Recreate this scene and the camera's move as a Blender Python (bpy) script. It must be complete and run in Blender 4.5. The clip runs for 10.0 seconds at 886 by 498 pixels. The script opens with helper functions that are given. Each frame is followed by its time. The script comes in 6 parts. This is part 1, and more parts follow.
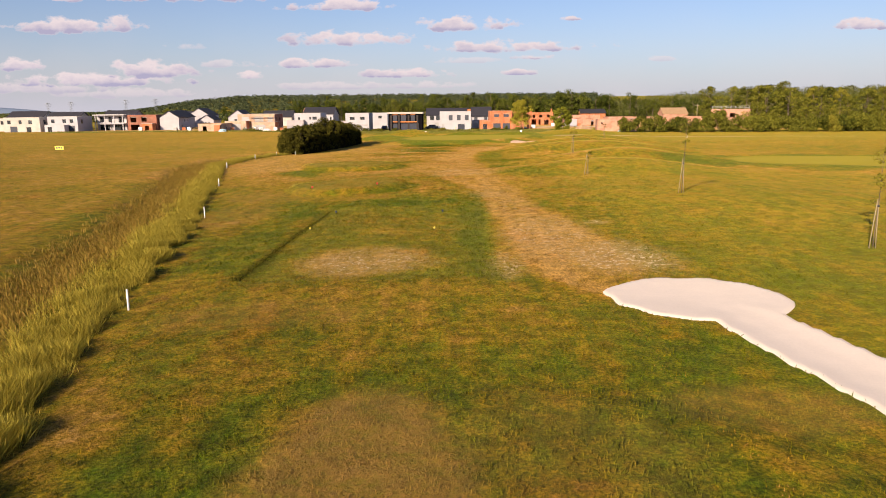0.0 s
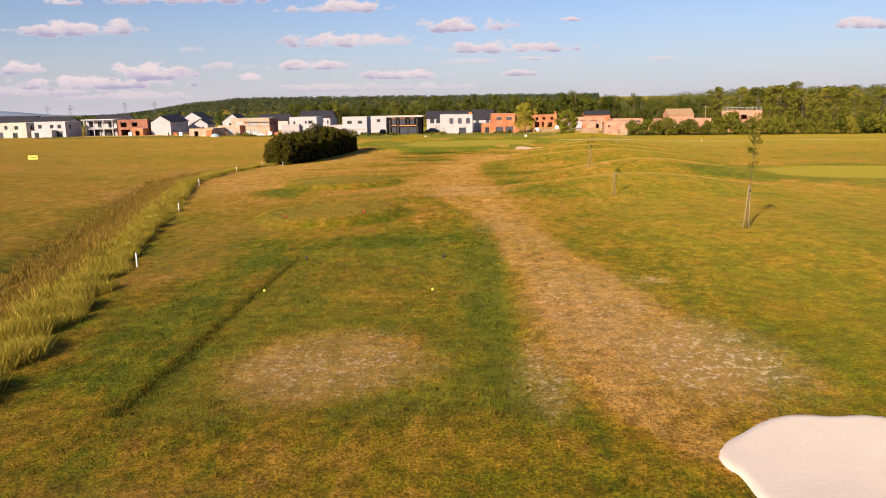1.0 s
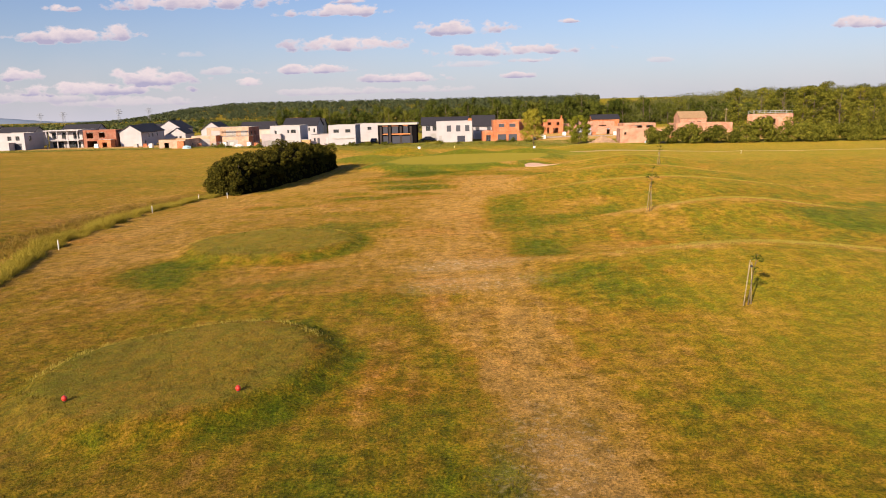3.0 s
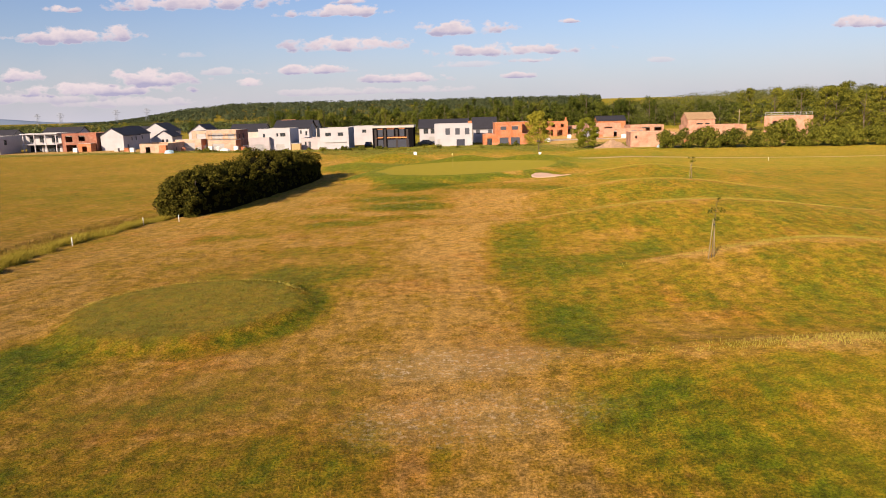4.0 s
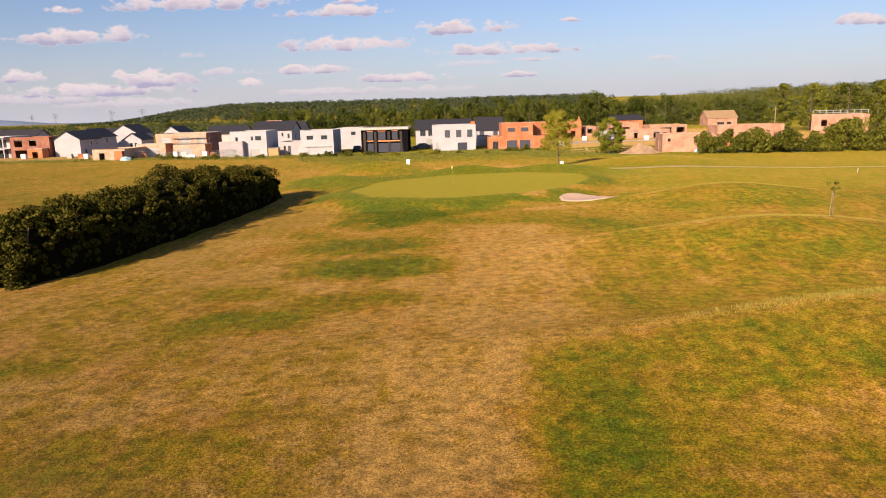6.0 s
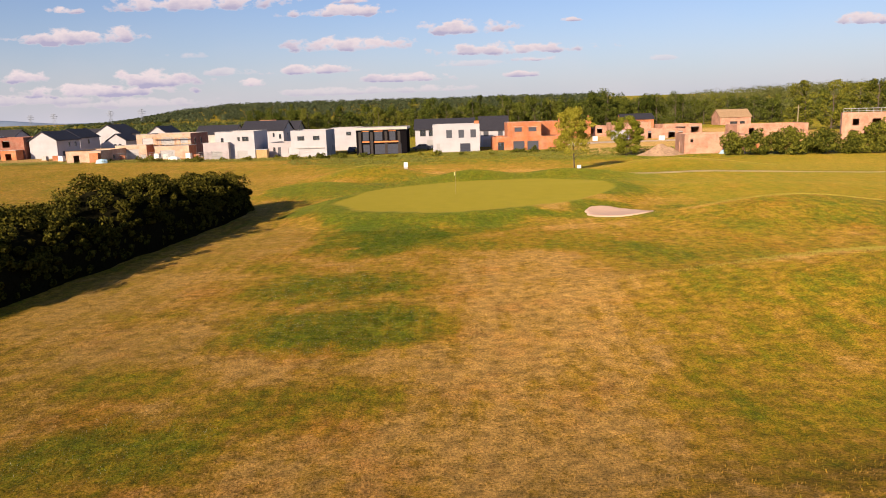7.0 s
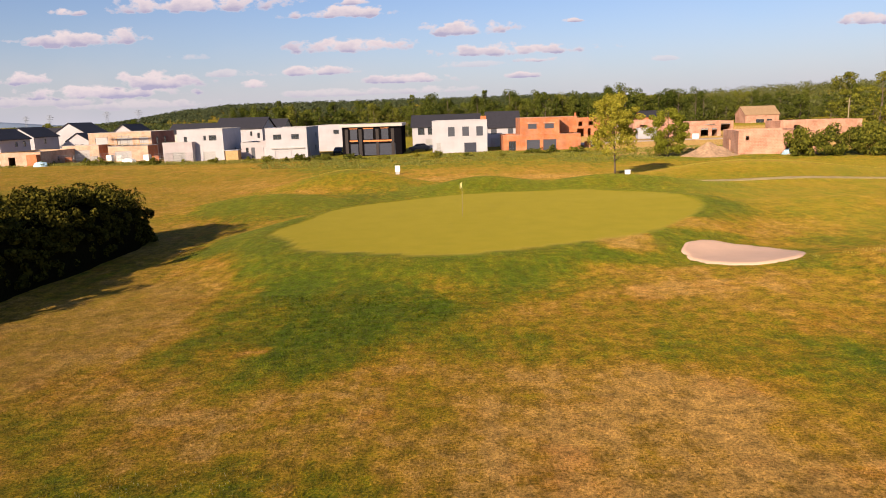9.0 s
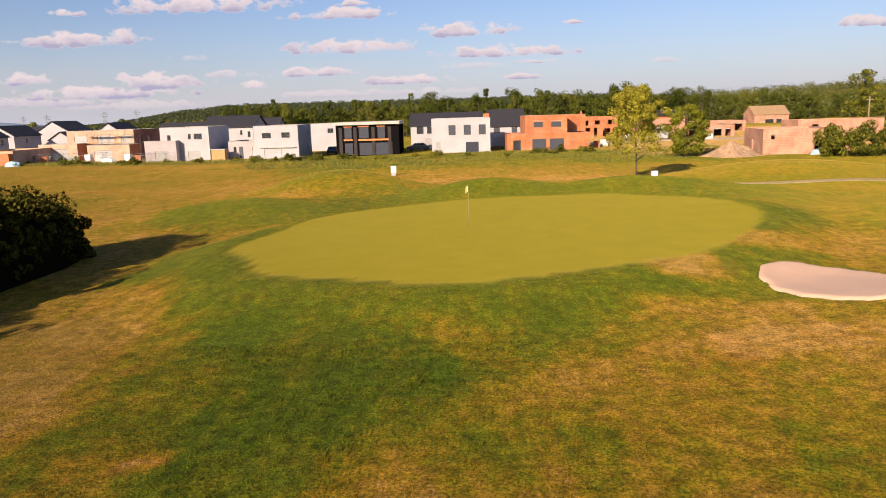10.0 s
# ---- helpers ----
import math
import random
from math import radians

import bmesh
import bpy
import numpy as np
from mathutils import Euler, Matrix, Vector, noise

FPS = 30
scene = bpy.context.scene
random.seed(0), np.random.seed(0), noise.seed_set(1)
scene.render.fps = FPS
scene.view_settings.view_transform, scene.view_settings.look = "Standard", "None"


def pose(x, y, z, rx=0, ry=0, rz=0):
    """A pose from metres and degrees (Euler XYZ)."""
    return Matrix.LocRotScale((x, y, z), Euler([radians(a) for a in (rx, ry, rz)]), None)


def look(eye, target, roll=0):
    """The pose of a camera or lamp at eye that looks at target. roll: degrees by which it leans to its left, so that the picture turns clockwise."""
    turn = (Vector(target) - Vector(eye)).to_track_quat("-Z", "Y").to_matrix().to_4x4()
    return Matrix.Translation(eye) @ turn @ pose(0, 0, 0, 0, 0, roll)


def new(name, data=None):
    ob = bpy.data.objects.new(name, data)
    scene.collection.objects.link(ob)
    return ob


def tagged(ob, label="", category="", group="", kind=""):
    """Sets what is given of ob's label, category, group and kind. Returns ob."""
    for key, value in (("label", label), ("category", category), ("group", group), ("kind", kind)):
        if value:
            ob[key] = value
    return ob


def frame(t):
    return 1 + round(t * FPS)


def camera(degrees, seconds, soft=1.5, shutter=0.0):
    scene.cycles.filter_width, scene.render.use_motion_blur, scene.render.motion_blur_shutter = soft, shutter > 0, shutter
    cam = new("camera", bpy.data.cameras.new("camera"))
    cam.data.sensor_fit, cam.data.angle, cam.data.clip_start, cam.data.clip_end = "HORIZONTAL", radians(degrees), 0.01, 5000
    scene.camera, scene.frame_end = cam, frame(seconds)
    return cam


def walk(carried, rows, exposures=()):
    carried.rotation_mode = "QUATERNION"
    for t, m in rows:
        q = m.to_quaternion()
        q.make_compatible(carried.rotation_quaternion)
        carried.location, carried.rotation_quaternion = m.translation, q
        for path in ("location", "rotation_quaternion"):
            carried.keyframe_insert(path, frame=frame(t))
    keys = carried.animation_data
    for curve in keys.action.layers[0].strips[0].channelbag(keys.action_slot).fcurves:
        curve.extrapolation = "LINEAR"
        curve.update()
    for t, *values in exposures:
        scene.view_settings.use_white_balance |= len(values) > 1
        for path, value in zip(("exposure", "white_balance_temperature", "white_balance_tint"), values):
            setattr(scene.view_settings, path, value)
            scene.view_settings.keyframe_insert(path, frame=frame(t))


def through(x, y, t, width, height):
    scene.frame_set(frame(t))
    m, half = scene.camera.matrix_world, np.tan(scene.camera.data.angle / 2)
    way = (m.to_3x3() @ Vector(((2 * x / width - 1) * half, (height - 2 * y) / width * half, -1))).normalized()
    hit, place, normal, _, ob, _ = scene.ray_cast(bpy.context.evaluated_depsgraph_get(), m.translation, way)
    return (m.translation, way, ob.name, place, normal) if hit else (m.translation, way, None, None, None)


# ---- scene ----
cam = camera(63.0, 10.0, soft=1.0)
PATH = [
    (0, (0.477, -4.621, 6.65), (0.457, -2.658, 6.269), -0.5),
    (0.5, (0.41, -0.69, 6.898), (0.388, 1.273, 6.518), -0.6),
    (1, (0.406, 3.851, 7.207), (0.383, 5.815, 6.829), -0.8),
    (1.5, (0.48, 8.91, 7.499), (0.457, 10.875, 7.124), -1.0),
    (2, (0.565, 14.451, 7.707), (0.542, 16.415, 7.333), -1.2),
    (2.5, (0.685, 20.075, 7.943), (0.662, 22.04, 7.571), -1.3),
    (4, (1.36, 37.535, 8.697), (1.335, 39.5, 8.327), -1.4),
    (4.5, (1.545, 43.863, 8.763), (1.518, 45.828, 8.393), -1.5),
    (5, (1.733, 50.187, 8.744), (1.704, 52.152, 8.373), -1.6),
    (5.5, (1.674, 56.586, 8.768), (1.646, 58.551, 8.396), -1.6),
    (7, (1.569, 74.832, 8.449), (1.535, 76.797, 8.077), -1.7),
    (7.5, (1.53, 81.13, 8.13), (1.494, 83.096, 7.76), -1.7),
    (8, (1.48, 87.015, 7.862), (1.443, 88.979, 7.491), -1.8),
    (8.5, (1.373, 92.687, 7.475), (1.335, 94.652, 7.106), -1.8),
    (9, (1.357, 97.867, 7.158), (1.318, 99.832, 6.789), -1.8),
    (9.5, (1.229, 102.189, 6.838), (1.191, 104.155, 6.471), -1.8),
    (10, (1.105, 105.945, 6.506), (1.068, 107.911, 6.14), -1.7),
]
walk(cam, [(t, look(eye, target, roll)) for t, eye, target, roll in PATH], [(0, 0.62, 6500, 14), (10, 0.62, 6500, 14)])

# ---- daylight ----
SUN_AZIMUTH, SUN_HEIGHT = 208.0, 21.0
world = bpy.data.worlds.new("sky")
scene.world = world
world.use_nodes = True


def sky_nodes():
    nt = world.node_tree
    n, l = nt.nodes, nt.links
    n.clear()
    out = n.new("ShaderNodeOutputWorld")
    back = n.new("ShaderNodeBackground")
    back.inputs["Strength"].default_value = 0.072
    sky = n.new("ShaderNodeTexSky")
    sky.sky_type = "NISHITA"
    sky.sun_disc = False
    sky.sun_elevation = radians(SUN_HEIGHT)
    sky.sun_rotation = radians(SUN_AZIMUTH)
    sky.altitude = 150
    sky.dust_density = 1.2
    sky.ozone_density = 1.5
    coord = n.new("ShaderNodeTexCoord")
    split = n.new("ShaderNodeSeparateXYZ")
    l.new(coord.outputs["Generated"], split.inputs[0])

    def calc(op, a, b=None, c=None, clamp=False):
        m = n.new("ShaderNodeMath")
        m.operation, m.use_clamp = op, clamp
        for k, v in enumerate((a, b, c)):
            if v is None:
                continue
            if isinstance(v, (int, float)):
                m.inputs[k].default_value = v
            else:
                l.new(v, m.inputs[k])
        return m.outputs[0]

    # Compass direction and height of the sky, as slopes from straight ahead.
    ahead = calc("MAXIMUM", split.outputs["Y"], 0.05)
    across = calc("DIVIDE", split.outputs["X"], ahead)
    above = calc("DIVIDE", split.outputs["Z"], ahead)
    flat = n.new("ShaderNodeCombineXYZ")
    l.new(calc("MULTIPLY", across, 1.0), flat.inputs[0])
    l.new(calc("MULTIPLY", above, 1.7), flat.inputs[1])
    puff = n.new("ShaderNodeTexNoise")
    puff.inputs["Scale"].default_value, puff.inputs["Detail"].default_value, puff.inputs["Roughness"].default_value = 40, 5, 0.58
    l.new(flat.outputs[0], puff.inputs["Vector"])
    wisp = n.new("ShaderNodeTexNoise")
    wisp.inputs["Scale"].default_value, wisp.inputs["Detail"].default_value = 7, 4
    l.new(flat.outputs[0], wisp.inputs["Vector"])
    lump = n.new("ShaderNodeTexNoise")
    lump.inputs["Scale"].default_value, lump.inputs["Detail"].default_value = 10, 2
    l.new(flat.outputs[0], lump.inputs["Vector"])
    rough = calc("ADD", calc("MULTIPLY", calc("SUBTRACT", puff.outputs["Fac"], 0.5), 4.4), calc("MULTIPLY", calc("SUBTRACT", lump.outputs["Fac"], 0.5), 2.6))
    total, shade = None, None

    def cloud(cx, cz, rx, rz, dense=1.0):
        nonlocal total, shade
        u = calc("DIVIDE", calc("SUBTRACT", across, cx), rx)
        v = calc("DIVIDE", calc("SUBTRACT", above, cz), rz)
        # A flat base: the lower half falls off faster.
        v = calc("MULTIPLY", v, calc("MULTIPLY_ADD", calc("LESS_THAN", v, 0.0), 1.3, 1.0))
        r = calc("ADD", calc("MULTIPLY", u, u), calc("MULTIPLY", v, v))
        body = calc("ADD", calc("SUBTRACT", 1.0, r), rough)
        mask = calc("MULTIPLY", calc("MULTIPLY", calc("MAXIMUM", body, 0.0), 1.5, None, True), dense)
        low = calc("MULTIPLY", mask, calc("MULTIPLY_ADD", calc("ADD", v, calc("MULTIPLY", rough, -0.5)), -0.85, 0.40, True))
        total = mask if total is None else calc("MAXIMUM", total, mask)
        shade = low if shade is None else calc("MAXIMUM", shade, low)

    cloud(-0.338, 0.149, 0.129, 0.019)
    cloud(-0.502, 0.110, 0.090, 0.016)
    cloud(-0.147, 0.133, 0.082, 0.011)
    cloud(-0.123, 0.089, 0.084, 0.015)
    cloud(0.021, 0.107, 0.069, 0.014)
    cloud(0.081, 0.078, 0.106, 0.012)
    cloud(0.160, 0.115, 0.016, 0.004)
    cloud(0.552, 0.102, 0.043, 0.011)
    cloud(-0.401, 0.051, 0.066, 0.017)
    cloud(-0.577, 0.060, 0.051, 0.013)
    cloud(-0.193, 0.059, 0.074, 0.009)
    cloud(-0.271, 0.044, 0.025, 0.008)
    cloud(-0.057, 0.045, 0.063, 0.009)
    cloud(0.092, 0.046, 0.028, 0.006)
    cloud(-0.512, 0.146, 0.025, 0.008)
    cloud(-0.479, 0.039, 0.117, 0.013)
    cloud(0.115, 0.066, 0.028, 0.006)
    cloud(-0.128, 0.147, 0.023, 0.005)
    cloud(-0.56, 0.030, 0.10, 0.012, 0.7)
    cloud(-0.42, 0.022, 0.11, 0.010, 0.6)
    cloud(-0.30, 0.060, 0.05, 0.007, 0.6)
    cloud(-0.16, 0.030, 0.09, 0.008, 0.6)
    cloud(-0.02, 0.030, 0.06, 0.007, 0.6)
    cloud(0.28, 0.062, 0.03, 0.005, 0.5)
    cloud(-0.36, 0.083, 0.03, 0.006, 0.45)
    cloud(0.02, 0.062, 0.05, 0.006, 0.5)
    haze = calc("POWER", calc("SUBTRACT", 1.0, calc("MULTIPLY", calc("ABSOLUTE", split.outputs["Z"]), 4.5, None, True)), 3.0)
    veil = calc("MULTIPLY", calc("MULTIPLY", calc("SUBTRACT", wisp.outputs["Fac"], 0.35, None, True), 1.3), haze)
    total = calc("MAXIMUM", total, calc("MULTIPLY", veil, 0.6))

    def mix(fac, a, b):
        m = n.new("ShaderNodeMix")
        m.data_type = "RGBA"
        for socket, v in ((m.inputs[0], fac), (m.inputs[6], a), (m.inputs[7], b)):
            if isinstance(v, (tuple, float)):
                socket.default_value = v
            else:
                l.new(v, socket)
        return m.outputs[2]

    lit = mix(shade, (7.6, 6.6, 6.6, 1), (4.1, 3.9, 5.2, 1))
    tint = n.new("ShaderNodeMix")
    tint.data_type, tint.blend_type = "RGBA", "MULTIPLY"
    tint.inputs[0].default_value = 1.0
    l.new(sky.outputs[0], tint.inputs[6])
    tint.inputs[7].default_value = (0.86, 0.92, 1.16, 1)
    clear = mix(calc("MULTIPLY", haze, 0.8), tint.outputs[2], (5.9, 5.9, 6.7, 1))
    l.new(mix(total, clear, lit), back.inputs["Color"])
    l.new(back.outputs[0], out.inputs[0])


sky_nodes()
sun_data = bpy.data.lights.new("sun", "SUN")
sun_data.energy, sun_data.angle, sun_data.color = 5.0, radians(0.55), (1.0, 0.83, 0.60)
sun_lamp = new("sun", sun_data)
a = radians(SUN_AZIMUTH)
sun_way = Vector((math.sin(a) * math.cos(radians(SUN_HEIGHT)), math.cos(a) * math.cos(radians(SUN_HEIGHT)), math.sin(radians(SUN_HEIGHT))))
sun_lamp.matrix_world = look(sun_way * 300, (0, 0, 0))


# ---- materials ----
def material(name, rough=0.8, metal=0.0):
    m = bpy.data.materials.new(name)
    m.use_nodes = True
    b = m.node_tree.nodes["Principled BSDF"]
    b.inputs["Roughness"].default_value, b.inputs["Metallic"].default_value = rough, metal
    return m, m.node_tree.nodes, m.node_tree.links, b


def noise_node(n, l, scale, detail=3.0, rough=0.55, vector=None):
    t = n.new("ShaderNodeTexNoise")
    t.inputs["Scale"].default_value, t.inputs["Detail"].default_value, t.inputs["Roughness"].default_value = scale, detail, rough
    if vector is not None:
        l.new(vector, t.inputs["Vector"])
    return t.outputs["Fac"]


def ramp(n, l, fac, *stops):
    r = n.new("ShaderNodeValToRGB")
    e = r.color_ramp.elements
    while len(e) < len(stops):
        e.new(0.5)
    for k, (at, colour) in enumerate(stops):
        e[k].position, e[k].color = at, (*colour, 1)
    l.new(fac, r.inputs[0])
    return r.outputs[0]


def mixed(n, l, fac, a, b, how="MIX"):
    m = n.new("ShaderNodeMix")
    m.data_type, m.blend_type = "RGBA", how
    for socket, v in ((m.inputs[0], fac), (m.inputs[6], a), (m.inputs[7], b)):
        if isinstance(v, (int, float)):
            socket.default_value = v
        elif isinstance(v, tuple):
            socket.default_value = (*v, 1)
        else:
            l.new(v, socket)
    return m.outputs[2]


def maths(n, l, op, a, b=0.0, clamp=False):
    m = n.new("ShaderNodeMath")
    m.operation, m.use_clamp = op, clamp
    for k, v in enumerate((a, b)):
        if isinstance(v, (int, float)):
            m.inputs[k].default_value = v
        else:
            l.new(v, m.inputs[k])
    return m.outputs[0]


def bumped(n, l, b, height, strength, distance):
    bp = n.new("ShaderNodeBump")
    bp.inputs["Strength"].default_value, bp.inputs["Distance"].default_value = strength, distance
    l.new(height, bp.inputs["Height"])
    l.new(bp.outputs[0], b.inputs["Normal"])


def plaster(name, colour, grime=0.12, rough=0.85):
    m, n, l, b = material(name, rough)
    where = n.new("ShaderNodeTexCoord").outputs["Object"]
    big, fine = noise_node(n, l, 0.35, 4, 0.6, where), noise_node(n, l, 14, 3, 0.6, where)
    dirt = tuple(c * (1 - 2.2 * grime) for c in colour)
    c = ramp(n, l, big, (0.35, dirt), (0.62, colour))
    c = mixed(n, l, 0.12, c, ramp(n, l, fine, (0.3, tuple(v * 0.7 for v in colour)), (0.7, colour)))
    l.new(c, b.inputs["Base Color"])
    bumped(n, l, b, fine, 0.25, 0.01)
    return m


def brickwork(name, colour, mortar, course=0.21, long=0.42):
    m, n, l, b = material(name, 0.9)
    where = n.new("ShaderNodeTexCoord").outputs["Object"]
    s = n.new("ShaderNodeSeparateXYZ")
    l.new(where, s.inputs[0])
    along = maths(n, l, "ADD", s.outputs[0], s.outputs[1])
    uv = n.new("ShaderNodeCombineXYZ")
    l.new(along, uv.inputs[0])
    l.new(s.outputs[2], uv.inputs[1])
    t = n.new("ShaderNodeTexBrick")
    t.inputs["Scale"].default_value = 1.0
    t.inputs["Brick Width"].default_value, t.inputs["Row Height"].default_value = long, course
    t.inputs["Mortar Size"].default_value = 0.016
    t.inputs["Color1"].default_value = (*colour, 1)
    t.inputs["Color2"].default_value = (*(c * 0.84 for c in colour), 1)
    t.inputs["Mortar"].default_value = (*mortar, 1)
    l.new(uv.outputs[0], t.inputs["Vector"])
    blotch = noise_node(n, l, 0.8, 4, 0.6, where)
    c = mixed(n, l, maths(n, l, "MULTIPLY", maths(n, l, "SUBTRACT", blotch, 0.45, True), 3.0, True), t.outputs[0], mortar)
    grime = noise_node(n, l, 0.35, 5, 0.7, where)
    c = mixed(n, l, 1.0, c, ramp(n, l, grime, (0.38, (0.72, 0.70, 0.68)), (0.58, (1.05, 1.05, 1.05))), "MULTIPLY")
    l.new(c, b.inputs["Base Color"])
    bumped(n, l, b, t.outputs["Fac"], -0.4, 0.01)
    return m


def plain(name, colour, rough=0.6, metal=0.0, vary=0.18, scale=6.0):
    m, n, l, b = material(name, rough, metal)
    where = n.new("ShaderNodeTexCoord").outputs["Object"]
    f = noise_node(n, l, scale, 4, 0.6, where)
    l.new(ramp(n, l, f, (0.3, tuple(c * (1 - vary) for c in colour)), (0.7, tuple(min(1, c * (1 + vary)) for c in colour))), b.inputs["Base Color"])
    bumped(n, l, b, f, 0.15, 0.01)
    return m


def leafage(name, dark, light, through=0.35, gloss=0.25):
    """Leaves: each clump and each plant has its own tone; some light passes through."""
    m, n, l, b = material(name, 0.6)
    one = n.new("ShaderNodeObjectInfo").outputs["Random"]
    geo = n.new("ShaderNodeNewGeometry")
    f = maths(n, l, "ADD", maths(n, l, "MULTIPLY", geo.outputs["Random Per Island"], 0.6), maths(n, l, "MULTIPLY", one, 0.4))
    c = ramp(n, l, f, (0.1, dark), (0.9, light))
    warm = maths(n, l, "GREATER_THAN", one, 0.86)
    c = mixed(n, l, maths(n, l, "MULTIPLY", warm, 0.15), c, (light[0] * 1.5, light[1] * 1.05, light[2] * 0.9))
    l.new(c, b.inputs["Base Color"])
    b.inputs["Specular IOR Level"].default_value = gloss
    tr = n.new("ShaderNodeBsdfTranslucent")
    l.new(c, tr.inputs["Color"])
    mix = n.new("ShaderNodeMixShader")
    mix.inputs[0].default_value = through
    out = n["Material Output"]
    l.new(b.outputs[0], mix.inputs[1])
    l.new(tr.outputs[0], mix.inputs[2])
    l.new(mix.outputs[0], out.inputs["Surface"])
    return m


WHITE = plaster("white_render", (0.475, 0.445, 0.46), 0.07)
CREAM = plaster("cream_render", (0.56, 0.49, 0.43), 0.1)
PINKISH = plaster("pale_pink_render", (0.46, 0.395, 0.40), 0.08)
GREY_WALL = plaster("grey_render", (0.45, 0.42, 0.42), 0.1)
BLACK_WALL = plain("black_cladding", (0.008, 0.007, 0.008), 0.95)
BLACK_WALL.node_tree.nodes["Principled BSDF"].inputs["Specular IOR Level"].default_value = 0.0
SLATE_BLUE = plain("dark_grey_panel", (0.028, 0.031, 0.05), 0.5)
ORANGE_BRICK = brickwork("orange_hollow_brick", (0.56, 0.165, 0.05), (0.50, 0.24, 0.14))
PALE_BRICK = brickwork("pale_hollow_brick", (0.53, 0.245, 0.15), (0.56, 0.335, 0.235))
BEIGE_BRICK = brickwork("beige_hollow_brick", (0.55, 0.345, 0.235), (0.57, 0.405, 0.30))
RED_BRICK = brickwork("red_hollow_brick", (0.33, 0.10, 0.055), (0.36, 0.2, 0.14))
SLATE = plain("dark_slate_roof", (0.03, 0.027, 0.034), 0.85, 0, 0.3, 3)
CLAY = plain("clay_tile_roof", (0.42, 0.20, 0.11), 0.85, 0, 0.3, 4)
STRAW_TILE = plain("weathered_yellow_roof", (0.38, 0.235, 0.12), 0.9, 0, 0.3, 3)
SHUTTER = plain("grey_roller_shutter", (0.055, 0.058, 0.075), 0.5, 0, 0.1)
PALE_SHUTTER = plain("pale_grey_roller_shutter", (0.36, 0.34, 0.33), 0.5, 0, 0.1)
FRAME = plain("dark_window_frame", (0.04, 0.04, 0.045), 0.4, 0, 0.1)
ORANGE_FOAM = plain("orange_insulation_strip", (0.62, 0.21, 0.06), 0.7)
CONCRETE = plain("concrete", (0.42, 0.39, 0.36), 0.9, 0, 0.15, 2)
TIMBER = plain("fresh_timber", (0.45, 0.28, 0.12), 0.8, 0, 0.25, 5)
STEEL = plain("galvanised_steel", (0.35, 0.35, 0.36), 0.45, 0.7, 0.1)
POST_WHITE = plain("white_painted_post", (0.78, 0.76, 0.72), 0.5, 0, 0.08)
STAKE_WOOD = plain("pale_wooden_stake", (0.30, 0.23, 0.13), 0.85, 0, 0.25, 12)
BARK = plain("tree_bark", (0.14, 0.10, 0.07), 0.9, 0, 0.35, 6)
YELLOW = plain("yellow_plastic", (0.72, 0.58, 0.06), 0.45, 0, 0.08)
BLUE = plain("blue_plastic", (0.014, 0.026, 0.10), 0.45, 0, 0.08)
DARK_WOOD = plain("charred_batten", (0.035, 0.026, 0.024), 0.85, 0, 0.3, 8)
RED = plain("red_plastic", (0.55, 0.03, 0.02), 0.45, 0, 0.08)
TARP = plain("pale_blue_tarpaulin", (0.35, 0.5, 0.6), 0.6, 0, 0.15)
DIRT = plain("heaped_soil", (0.42, 0.26, 0.15), 0.95, 0, 0.35, 2.2)
PALE_YELLOW = plain("faded_yellow_cloth", (0.70, 0.62, 0.25), 0.8, 0, 0.08)
CAR_PAINT = plain("dark_car_paint", (0.05, 0.055, 0.07), 0.25, 0.3, 0.05)
TYRE = plain("tyre_rubber", (0.02, 0.02, 0.02), 0.8)


def glass_material():
    m, n, l, b = material("window_glass", 0.06)
    b.inputs["Base Color"].default_value = (0.25, 0.28, 0.32, 1)
    b.inputs["Transmission Weight"].default_value = 0.85
    b.inputs["IOR"].default_value = 1.45
    return m


GLASS = glass_material()
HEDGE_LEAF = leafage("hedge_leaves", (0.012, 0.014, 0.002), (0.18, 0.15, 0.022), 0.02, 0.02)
FOREST_LEAF = leafage("woodland_leaves", (0.022, 0.038, 0.006), (0.165, 0.175, 0.026), 0.16, 0.05)
BRIGHT_LEAF = leafage("young_tree_leaves", (0.15, 0.15, 0.012), (0.50, 0.43, 0.05), 0.4, 0.08)
LIME_LEAF = leafage("young_lime_leaves", (0.14, 0.16, 0.012), (0.47, 0.43, 0.05), 0.4, 0.08)
SHRUB_LEAF = leafage("shrub_leaves", (0.022, 0.036, 0.005), (0.27, 0.25, 0.03), 0.2, 0.06)
TALL_GRASS = leafage("tall_dry_grass", (0.20, 0.18, 0.015), (0.52, 0.39, 0.06), 0.3, 0.06)
DITCH_GRASS = leafage("ditch_weeds", (0.13, 0.12, 0.012), (0.42, 0.25, 0.05), 0.25, 0.06)
# Paler than the other dry grass: low sun on the crests, put into colour.
CREST_GRASS = leafage("sunlit_crest_grass", (0.38, 0.31, 0.045), (0.56, 0.46, 0.10), 0.35, 0.05)
WEED_GRASS = leafage("roadside_weeds", (0.14, 0.17, 0.02), (0.42, 0.36, 0.08), 0.35)


# ---- the lie of the land ----
def smooth(a, b, v):
    u = np.clip((v - a) / (b - a), 0.0, 1.0)
    return u * u * (3 - 2 * u)


def bump(x, y, cx, cy, rx, ry, h, turn=0.0):
    c, s = math.cos(radians(turn)), math.sin(radians(turn))
    u, v = ((x - cx) * c + (y - cy) * s) / rx, (-(x - cx) * s + (y - cy) * c) / ry
    return h * np.exp(-(u * u + v * v))


